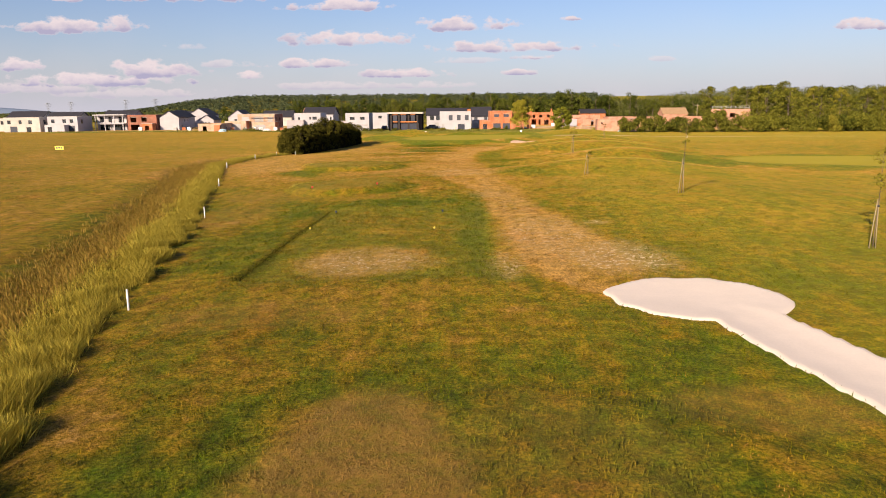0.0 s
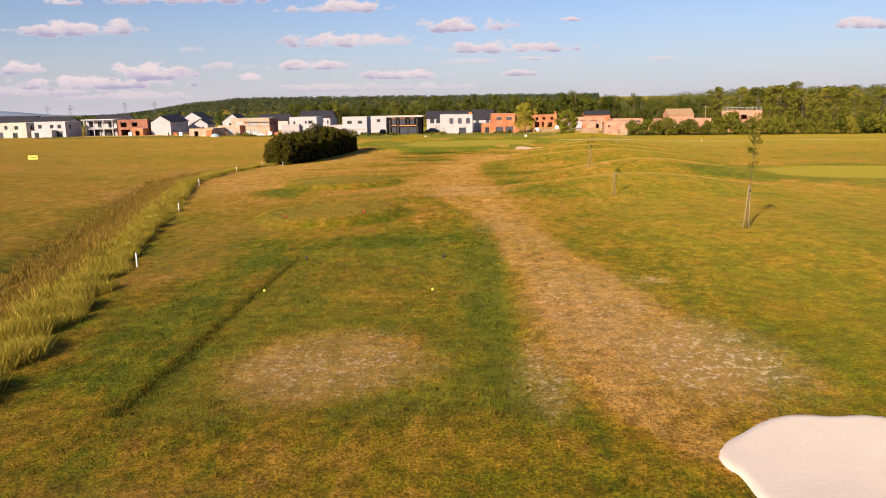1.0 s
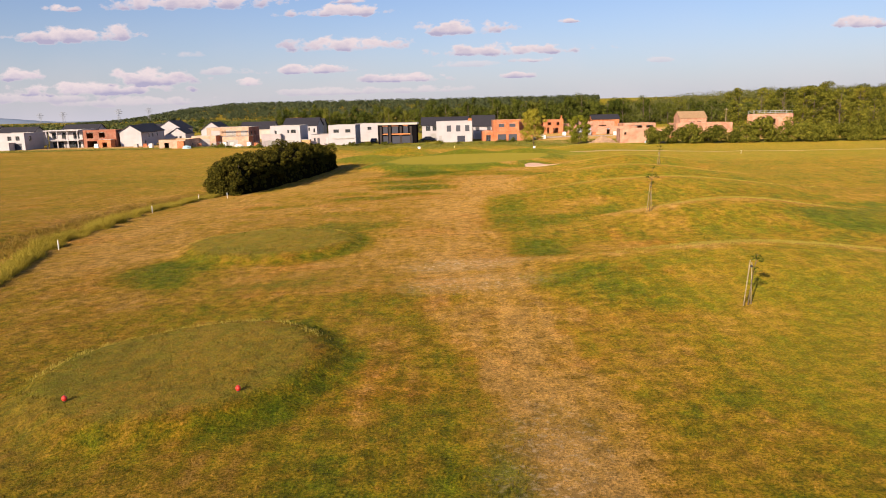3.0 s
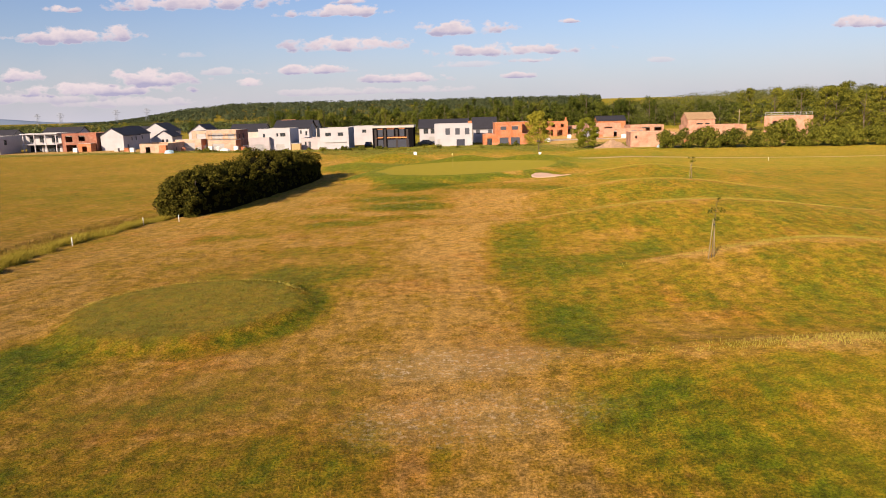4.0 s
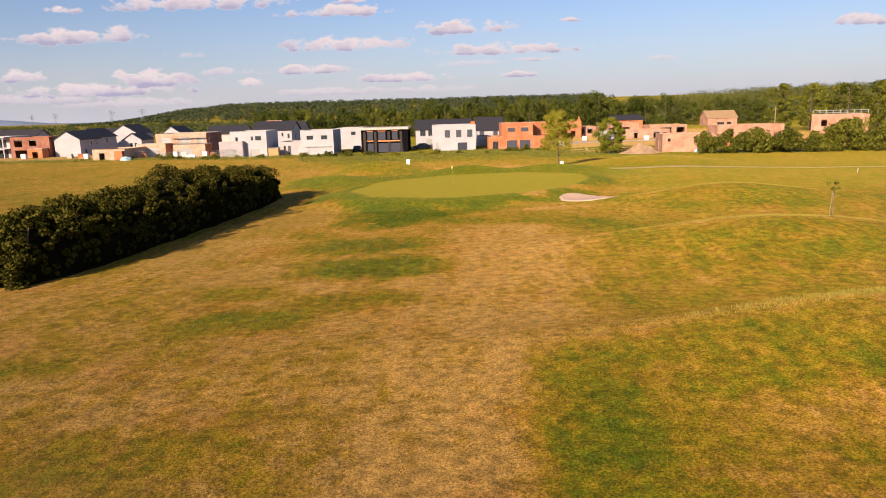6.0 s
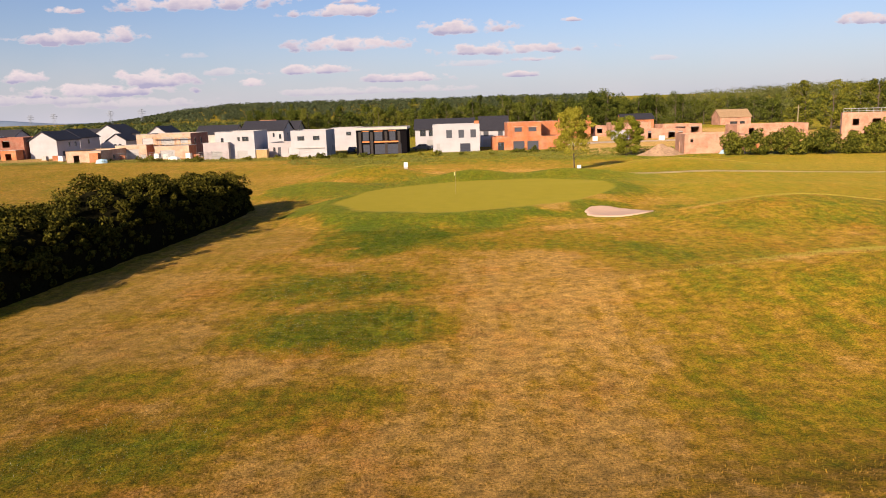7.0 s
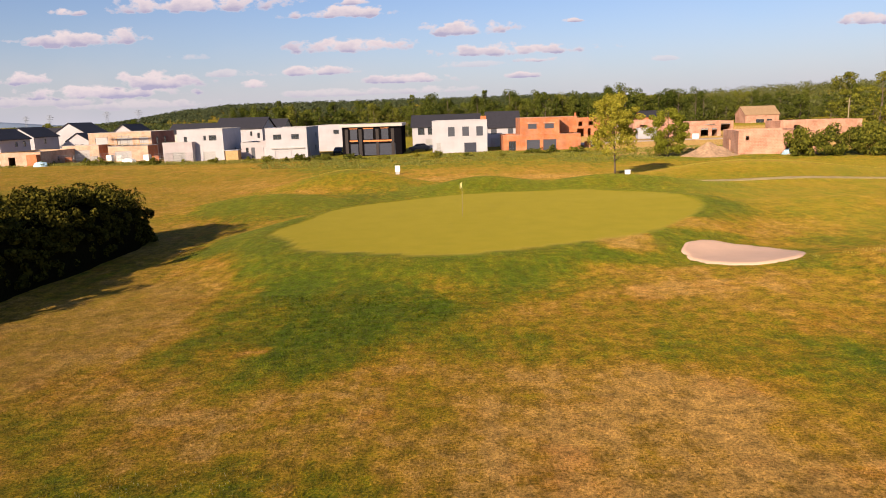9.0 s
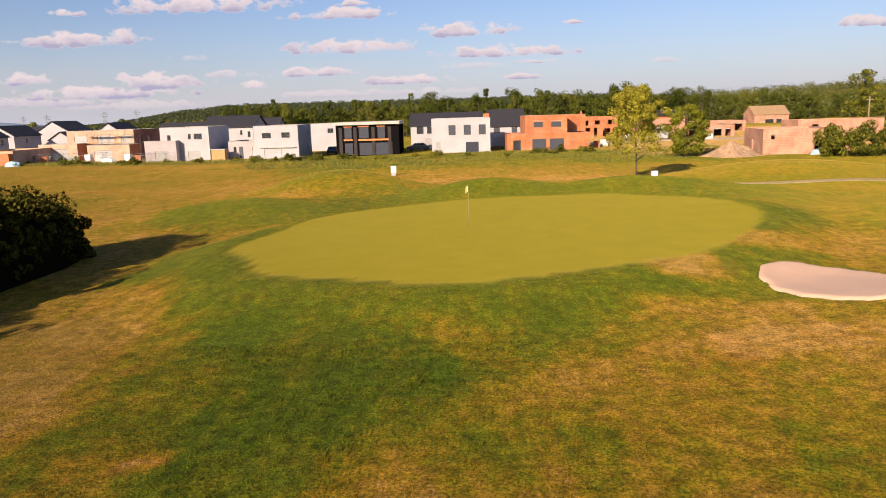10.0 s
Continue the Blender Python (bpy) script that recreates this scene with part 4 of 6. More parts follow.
# ---- the row of new houses ----
def build_row():
    # White cube house with a low pink wing and a timber hut beside it.
    h = house_at(-49.3, 231, "two-storey white rendered cube house with a low pink wing")
    block(h, 0, 8.4, 0, 11.4, 6.05, WHITE, shift([(-43.5, -42.1, 3.55, 4.5), (-44.5, -44.0, 3.6, 4.45), (-48.1, -47.5, 3.35, 4.35), (-44.7, -42.5, -0.3, 1.55, "pale")], -49.3, BASE), [(6.5, 7.2, 0.4, 2.4, "door")])
    block(h, -2.2, 5.4, -1.6, 1.55, 3.85, PINKISH, shift([(-49.8, -47.5, 0.0, 1.7, "pale")], -51.5, BASE))
    # Pink link building.
    h = house_at(-38.6, 234, "low flat-roofed pink building between two white houses")
    block(h, 0, 5.5, 0, 9, 3.3, PINKISH, [(0.9, 1.4, 1.5, 2.4), (1.9, 2.6, 0.2, 2.4, "shutter"), (4.2, 4.9, 0.2, 2.4, "white")])
    # Large gabled white house behind.
    h = house_at(-52.5, 262, "white house with a broad dark slate gable roof")
    block(h, 0, 10.8, 0, 11.7, 5.6, WHITE, [(8.0, 8.5, 3.9, 4.9), (9.6, 10.2, 3.4, 4.6)], [(4.2, 4.9, 3.2, 4.8)], roof="gable", ridge=2.3, axis="x")
    # White cube with garage.
    h = house_at(-32.6, 229, "white rendered cube house with a wide garage front")
    block(h, 0, 7.5, 0, 11.4, 5.9, WHITE, shift([(-31.2, -29.7, 3.4, 4.3), (-27.9, -26.5, 3.4, 4.3), (-31.0, -28.35, -0.3, 1.6, "white"), (-28.1, -25.7, -0.3, 1.6, "white")], -32.6, BASE), [(1.2, 2.0, 0.2, 2.3, "door"), (7.4, 8.4, 1.4, 2.4), (8.2, 9.0, 3.8, 4.8)], coping=GREY_WALL)
    part("ledge", boxes((0.9, 7.0, -0.25, -0.003, 2.2, 2.36)), CONCRETE, h)
    # White house further back, its flank in the shade.
    h = house_at(-28.5, 256, "white cube house standing in the second row")
    block(h, 0, 7.0, 0, 10, 5.8, WHITE, [(3.8, 5.0, 3.9, 4.8)], [(3.0, 3.8, 0.3, 2.4, "door")])
    # Black clad house under a white roof slab.
    h = house_at(-19.0, 231, "black clad house with orange insulation strips and a white roof slab")
    block(h, 0, 10.8, 0, 11, 5.55, BLACK_WALL, shift([(-17.6, -16.3, 2.85, 4.75, "panel"), (-15.1, -13.4, 2.85, 4.75, "panel"), (-11.9, -10.6, 2.85, 4.75, "panel"), (-15.1, -9.4, 0.0, 2.1, "panel"), (-17.6, -16.2, 0.1, 2.1, "panel")], -19.0, BASE), [(4, 5, 3.4, 4.6, "panel")])
    for a, b, c, d in ((1.3, 2.8, 2.95, 3.22), (3.8, 9.0, 2.9, 3.2), (1.3, 2.8, 5.24, 5.48), (3.8, 5.7, 5.24, 5.48), (7.0, 8.5, 5.24, 5.48)):
        part("insulation_strip", boxes((a, b, -0.06, -0.004, c, d)), ORANGE_FOAM, h, "orange insulation strip")
    for a in (0.5, 3.0, 6.1, 8.9):
        part("batten", boxes((a, a + 0.55, -0.05, -0.004, 0.4, 5.2)), DARK_WOOD, h)
    part("roof_slab", boxes((-0.35, 11.0, -0.7, 11.3, 5.62, 6.1)), CREAM, h, "white concrete roof slab")
    # White house with three upper shutters.
    h = house_at(-2.6, 231, "white rendered cube house with three shuttered upper windows")
    block(h, 0, 10.0, 0, 11, 6.2, WHITE, shift([(0.3, 1.5, 2.95, 4.65, "shutter"), (2.9, 4.1, 2.95, 4.65, "shutter"), (5.45, 6.65, 2.95, 4.65, "shutter"), (-1.85, -1.1, -0.2, 1.85, "pale"), (3.2, 5.4, -0.2, 1.75, "panel")], -2.6, BASE), coping=WHITE)
    part("chimney", boxes((8.9, 9.9, 1.0, 1.9, 6.26, 6.9)), ORANGE_BRICK, h, "unrendered orange brick chimney")
    # Slate-roofed white houses behind.
    h = house_at(-7.5, 254, "white house with a long dark slate roof in the second row")
    block(h, 0, 14.5, 0, 10, 4.9, WHITE, [(1.2, 2.6, 3.2, 4.6), (3.3, 4.6, 3.2, 4.6), (2.8, 4.4, 0.3, 2.3, "pale")], roof="gable", ridge=2.3, axis="x")
    h = house_at(8.3, 249, "white house under a steep dark slate roof")
    block(h, 0, 6.6, 0, 9, 4.5, WHITE, [(0.7, 1.9, 3.0, 4.1, "shutter"), (4.2, 5.3, 3.0, 4.1, "shutter"), (0.6, 4.0, 0.3, 2.2, "pale")], roof="gable", ridge=3.0, axis="x")
    # Bare orange brick house.
    h = house_at(10.3, 231, "bare orange brick house under construction with closed dark shutters")
    block(h, 3.1, 7.2, 0.6, 9, 6.25, ORANGE_BRICK, shift([(14.9, 16.45, 3.85, 4.75, "shutter"), (17.9, 19.6, 3.85, 4.75, "shutter")], 13.4, BASE), coping=PALE_BRICK)
    block(h, 0, 3.05, 0, 9, 3.25, ORANGE_BRICK, [(1.0, 2.3, 0.4, 2.2, "window")], coping=PALE_BRICK)
    for u in (4.4, 7.4):
        part("lintel", boxes((u, u + 2.1, 0.56, 0.597, 4.78 - BASE, 5.02 - BASE)), PALE_BRICK, h, "pale concrete lintel")
    lower_front(h)
    block(h, 10.35, 3.7, 0, 9, 3.25, ORANGE_BRICK, coping=PALE_BRICK)
    block(h, 10.35, 3.9, 5.2, 3.8, 6.25 - 3.32, ORANGE_BRICK, coping=PALE_BRICK, z0=3.32)


def lower_front(h):
    """The shallow projecting ground floor of the brick house, with two wide shutters."""
    place = lambda u, q, z: (3.07 + u, q, z)  # noqa: E731
    openings = [(1.2, 3.6, 0.25, 2.35, "shutter"), (4.2, 6.6, 0.25, 2.35, "shutter")]
    part("wall", wall_panel(place, 7.26, 3.25, 0.58, openings), ORANGE_BRICK, h)
    for o in openings:
        fill_opening(h, place, o)


def gabled(x, y, w, d, eaves, ridge, label, mat=None, axis="y", front=(), right=(), roof_mat=None):
    h = house_at(x, y, label)
    block(h, 0, w, 0, d, eaves, mat or WHITE, front, right, roof="gable", ridge=ridge, axis=axis, roof_mat=roof_mat)
    return h


def build_left_houses():
    # Brick house with scaffolding, and its lower garage wings.
    h = house_at(-70.2, 240, "two-storey brick house under construction with scaffolding along its front")
    block(h, 0, 12.4, 0, 12, 5.85, BEIGE_BRICK, [(1.3, 3.8, 3.6, 5.0, "pale"), (5.6, 8.6, 3.4, 5.1, "pale"), (10.0, 11.8, 3.3, 5.0, "pale")], [(2, 3.2, 3.4, 4.8), (6, 7.2, 3.4, 4.8)], right_mat=RED_BRICK)
    block(h, -3.0, 7.0, -4.5, 4.4, 3.65, BEIGE_BRICK, [(1.6, 5.2, 0.3, 2.8, "pale")], right_mat=ORANGE_BRICK)
    block(h, 6.0, 7.6, -5.0, 4.9, 3.3, BEIGE_BRICK, [(1.2, 4.4, 0.3, 2.4, "pale")], right_mat=ORANGE_BRICK)
    for k in range(7):
        bm = bmesh.new()
        x = 4.2 + k * 1.4
        tube(bm, (x, -1.0, 0), (x, -1.0, 5.4), 0.05)
        part("scaffold_pole", bm, STEEL, h)
    for z in (2.0, 3.6, 4.9):
        part("scaffold_board", boxes((4.0, 12.9, -1.3, -0.6, z, z + 0.06)), TIMBER, h)
    # Long low building with a shaded flank.
    h = house_at(-78.2, 224, "long low unfinished house of pale brick with a dark doorway")
    block(h, 0, 7.3, 0, 12, 3.1, BEIGE_BRICK, [(1.5, 2.7, 0.2, 2.3, "hole")], [(5, 5.8, 1.2, 2.0)], coping=TIMBER)
    part("pillar", boxes((5.4, 7.2, -1.2, -0.01, 0, 2.7)), ORANGE_BRICK, h, "bare orange brick pier")
    # White gabled houses, one behind another.
    small = [(5.2, 6.0, 0.4, 2.2, "door")]
    gabled(-99.5, 248, 6.6, 11, 5.0, 2.0, "white rendered house with a dark gable roof", right=[(2, 3.2, 0.4, 2.3, "door"), (5, 6, 3.3, 4.4), (8, 9, 3.3, 4.4)])
    gabled(-106.5, 272, 7.0, 11, 5.0, 2.2, "white gabled house in the second row", right=[(4, 5, 3.2, 4.4)])
    gabled(-104.5, 290, 8.5, 12, 5.4, 2.6, "tall white gabled house behind its neighbours", right=[(5, 6, 3.4, 4.6)])
    gabled(-98.0, 284, 5.6, 9, 3.6, 1.8, "small white gabled house with twin windows", front=[(2.0, 2.8, 1.4, 2.6), (3.4, 4.2, 1.4, 2.6)])
    gabled(-86.0, 282, 7.4, 11, 4.6, 2.6, "white gabled house beyond the building site", front=[(2.4, 3.4, 2.6, 3.8)])
    gabled(-76.0, 295, 12.0, 10, 4.4, 2.4, "pale house with a wide dark slate roof", axis="x", mat=CREAM)
    gabled(-118.0, 300, 10, 10, 4.4, 2.4, "pale house with a dark slate roof far behind", axis="x")
    gabled(-66.0, 330, 5, 8, 5.6, 2.2, "house with an orange clay roof far behind", axis="x", mat=CREAM, roof_mat=CLAY)
    gabled(-62.0, 315, 13, 10, 4.8, 2.6, "long house with a slate roof far behind", axis="x", mat=CREAM)
    # Modern white houses further left.
    h = house_at(-121.5, 246, "white modern house with a balcony on slender posts")
    block(h, 0, 10.3, 2.5, 9, 6.1, WHITE, [(1.0, 2.6, 3.5, 5.3), (4.0, 5.2, 3.5, 5.3), (7.5, 9.4, 3.4, 5.3), (1.0, 4.4, 0.3, 2.6), (6.0, 9.6, 0.2, 2.7)], [(2, 4, 3.5, 5)])
    part("balcony", boxes((0, 10.3, 0, 2.45, 2.85, 3.1)), WHITE, h)
    part("canopy", boxes((-0.2, 10.6, -0.2, 2.45, 5.8, 6.1)), WHITE, h)
    for x in (0.4, 3.6, 6.8, 9.8):
        part("post", boxes((x, x + 0.25, 0.1, 0.35, 0, 2.84), (x, x + 0.25, 0.1, 0.35, 3.11, 5.79)), WHITE, h)
    h = house_at(-110.2, 247, "dark red brick house under construction")
    block(h, 0, 10.0, 0, 10, 5.9, RED_BRICK, [(4.8, 6.6, 3.6, 5.2, "hole"), (1, 3, 3.4, 5.2, "hole"), (1.0, 4.0, 0.2, 2.6, "hole")], [(3, 5, 3.2, 5.0, "hole")], roof="open")
    block(h, 6.0, 3.6, -3.0, 2.9, 3.0, ORANGE_BRICK, [(1.0, 2.4, 0.2, 2.2, "hole")])
    h = house_at(-133.0, 238, "white two-storey house with a dark ground-floor opening")
    block(h, 0, 10.0, 0, 10, 5.6, WHITE, [(1.2, 2.4, 3.5, 4.7), (5.0, 6.2, 3.5, 4.7), (7.4, 8.6, 3.5, 4.7), (5.2, 9.0, 0.3, 2.6, "shutter")], [(2, 3.4, 3.2, 4.6)])
    block(h, 0.5, 6.5, -3.0, 2.9, 2.9, WHITE, [(1.0, 2.4, 0.3, 2.3)])
    h = house_at(-146.5, 236, "cream two-storey house with small square windows")
    block(h, 0, 12.0, 0, 10, 5.4, CREAM, [(1.2, 2.4, 3.3, 4.5), (5.0, 6.0, 3.3, 4.5), (8.2, 9.4, 3.3, 4.5), (2.0, 4.4, 0.3, 2.5, "door"), (7.4, 9.0, 0.3, 2.3)], [(2, 3.4, 3.2, 4.6), (6, 7.4, 3.2, 4.6)])
    h = house_at(-160.0, 246, "low pale house with a flat roof")
    block(h, 0, 11.0, 0, 10, 5.0, CREAM, [(2, 3.4, 3.0, 4.2), (6.4, 8.0, 3.0, 4.2)])
    h = house_at(-158.0, 226, "low white garden building")
    block(h, 0, 9.0, 0, 6, 2.6, WHITE, [(5.4, 7.6, 0.2, 2.1, "pale")])
    gabled(-150.0, 268, 12, 10, 4.6, 2.4, "pale house with a dark roof behind the row", axis="x", mat=CREAM)
    gabled(-132.0, 275, 12, 10, 5.0, 2.4, "white house with a dark roof behind the row", axis="x")
    gabled(-172.0, 280, 14, 10, 5.0, 2.4, "house with a dark roof at the village edge", axis="x", mat=CREAM)


def build_right_houses():
    h = house_at(42.6, 204.5, "unfinished single-storey house of pale brick beside a soil heap", turn=-8)
    block(h, 0, 9.0, 0, 10, 3.75, PALE_BRICK, [(6.6, 7.5, 0.9, 2.2, "hole"), (1.0, 1.5, 2.4, 3.0, "hole")], left=[(4, 5, 0.3, 2.4, "hole")], roof="open")
    block(h, 9.05, 2.6, 2.5, 7, 3.4, PALE_BRICK, [(0.5, 1.6, 0.2, 2.5, "hole")], roof="open")
    h = house_at(46.0, 268, "long unfinished brick walls with dark doorways")
    block(h, 0, 17.0, 0, 9, 2.9, PALE_BRICK, [(7.0, 8.0, 0.3, 2.4, "hole"), (12.4, 14.2, 0.3, 2.3, "hole"), (15.0, 16.2, 0.3, 2.3, "hole")], roof="open")
    h = house_at(32.0, 288, "roofless orange brick house with two bare gable peaks")
    block(h, 0, 9.8, 0, 9, 5.3, ORANGE_BRICK, [(1.6, 2.6, 3.2, 4.4, "hole"), (4.2, 5.4, 3.4, 4.4, "hole"), (7.4, 8.4, 3.4, 4.4, "hole"), (1.2, 3.0, 0.4, 2.6, "hole"), (4.0, 4.8, 0.4, 2.6, "hole"), (6.2, 8.0, 0.4, 2.4, "hole")], roof="open")
    for x in (0.3, 8.6):
        part("gable_peak", boxes((x, x + 0.9, 0.05, 0.3, 5.303, 5.9), (x + 0.25, x + 0.7, 0.05, 0.3, 5.9, 6.7)), ORANGE_BRICK, h)
    h = house_at(39.2, 292, "roofless single-storey shell on brick piers")
    block(h, 0, 8.0, 0, 8, 3.6, PALE_BRICK, [(0.8, 2.0, 1.4, 3.0, "hole"), (3.0, 4.2, 1.4, 3.0, "hole"), (5.2, 6.8, 1.4, 3.0, "hole")], roof="open")
    gabled(60.0, 328, 11.0, 9, 4.6, 1.7, "brick house with a new dark slate roof", ORANGE_BRICK, "x", [(1.2, 2.4, 2.6, 3.8), (6.0, 7.4, 2.6, 3.8)])
    h = house_at(52.0, 306, "low unfinished brick house with an open front")
    block(h, 0, 12.0, 0, 9, 4.0, PALE_BRICK, [(2, 4, 0.4, 2.6, "hole"), (6, 9, 0.4, 2.6, "hole")], roof="open")
    h = house_at(66.0, 300, "roofless brick house with dark open bays")
    block(h, 0, 12.0, 0, 9, 3.2, PALE_BRICK, [(4.0, 7.0, 0.3, 2.5, "hole"), (8.6, 11.2, 0.3, 2.5, "hole")], roof="open")
    h = gabled(110.4, 374, 12.4, 10, 3.6, 2.9, "brick farmhouse with a weathered yellow tiled roof", PALE_BRICK, "x", [(4, 7, 0.2, 1.8), (8, 10, 0.2, 1.8)], roof_mat=STRAW_TILE)
    h = house_at(74.0, 262, "long low brick wall of an unfinished terrace")
    block(h, 0, 18.0, 0, 8, 3.6, PALE_BRICK, [(3, 4.4, 0.4, 2.6, "hole")], roof="open")
    h = house_at(84.5, 232, "two-storey brick shell with a guard rail round its top", turn=-26)
    block(h, 0, 11.5, 0, 10, 6.2, PALE_BRICK, [(2.0, 3.2, 3.6, 5.0, "hole"), (5.6, 7.2, 3.6, 5.0, "hole"), (4.2, 5.6, 0.3, 2.5, "hole")], left=[(3, 4, 3.6, 4.9, "hole")], roof="open", right_mat=ORANGE_BRICK)
    for k in range(9):
        x = 0.2 + k * 1.37
        part("rail_post", boxes((x, x + 0.06, 0.1, 0.16, 6.21, 7.1)), STEEL, h)
    part("rail", boxes((0.2, 11.3, 0.1, 0.15, 7.11, 7.17), (0.2, 11.3, 0.1, 0.15, 6.6, 6.65)), STEEL, h)


build_row()
build_left_houses()
build_right_houses()


# ---- trees, hedges and woods ----
def tree_parts(seed, tall, spread_r, low, clumps, per, leaf, leaf_mat, trunk_r=0.16, shape=1.0, tuft=(0.22, 0.42), peak=0.5):
    """Meshes for the trunk with its limbs and for the crown of one tree, foot at the origin."""
    rng = np.random.default_rng(seed)
    bm = bmesh.new()
    top = tall * 0.86
    bend = rng.uniform(-0.03, 0.03, 2) * tall
    mid = Vector((bend[0], bend[1], top * 0.5))
    tip = Vector((bend[0] * 0.4, bend[1] * 0.4, top))
    tube(bm, (0, 0, -0.2), mid, trunk_r, trunk_r * 0.7, 7)
    tube(bm, mid, tip, trunk_r * 0.7, trunk_r * 0.15, 6)
    # A few uneven boughs, so that the outline has lobes and gaps.
    boughs = [(rng.uniform(0, 6.283), rng.uniform(0.65, 1.15)) for k in range(7)]
    centres, radii = [], []
    for k in range(clumps):
        u = rng.uniform(0, 1) ** 0.9
        z = low + (tall - low) * (0.05 + 0.9 * u)
        girth = spread_r * shape * math.sin(math.pi * min(1, 0.16 + 0.80 * u ** (0.5 / peak))) ** 0.55
        a0, reach = boughs[rng.integers(7)]
        a, r = a0 + rng.normal(0, 0.45), girth * reach * rng.uniform(0.2, 1.0) ** 0.6
        c = Vector((r * math.cos(a), r * math.sin(a), z))
        centres.append(tuple(c))
        radii.append(spread_r * rng.uniform(*tuft) * (1.05 - 0.25 * u))
        if k % 3 == 0:
            h = min(max(low * 0.7, z - r * 0.9), top * 0.95)
            root = mid * (h / mid.z) if h < mid.z else mid.lerp(tip, (h - mid.z) / (tip.z - mid.z))
            tube(bm, root, c, trunk_r * 0.28, trunk_r * 0.06, 5)
    v, f = leaves(rng, centres, radii, per, leaf)
    return mesh_of("trunk", bm, BARK), raw_mesh("crown", v, f, leaf_mat)


def tree_of(parts, m, label, name="tree", group=""):
    t = thing(name, m, label, "tree", group)
    for key, me in zip(("trunk", "crown"), parts):
        ob = new(key, me)
        ob.parent = t
    return t


def bush_mesh(seed, rx, ry, tall, clumps, per, leaf, mat):
    rng = np.random.default_rng(seed)
    c, r = [], []
    for k in range(clumps):
        a, q = rng.uniform(0, 6.283), math.sqrt(rng.uniform(0, 1))
        x, y = rx * q * math.cos(a) * 0.8, ry * q * math.sin(a) * 0.8
        z = tall * (0.12 + 0.75 * rng.uniform(0, 1) * math.sqrt(max(0.05, 1 - 0.8 * q * q)))
        c.append((x, y, z))
        r.append(min(rx, ry, tall) * rng.uniform(0.22, 0.4))
    v, f = leaves(rng, c, r, per, leaf)
    v[:, 2] = np.maximum(v[:, 2], -0.05)
    return raw_mesh("foliage", v, f, mat)


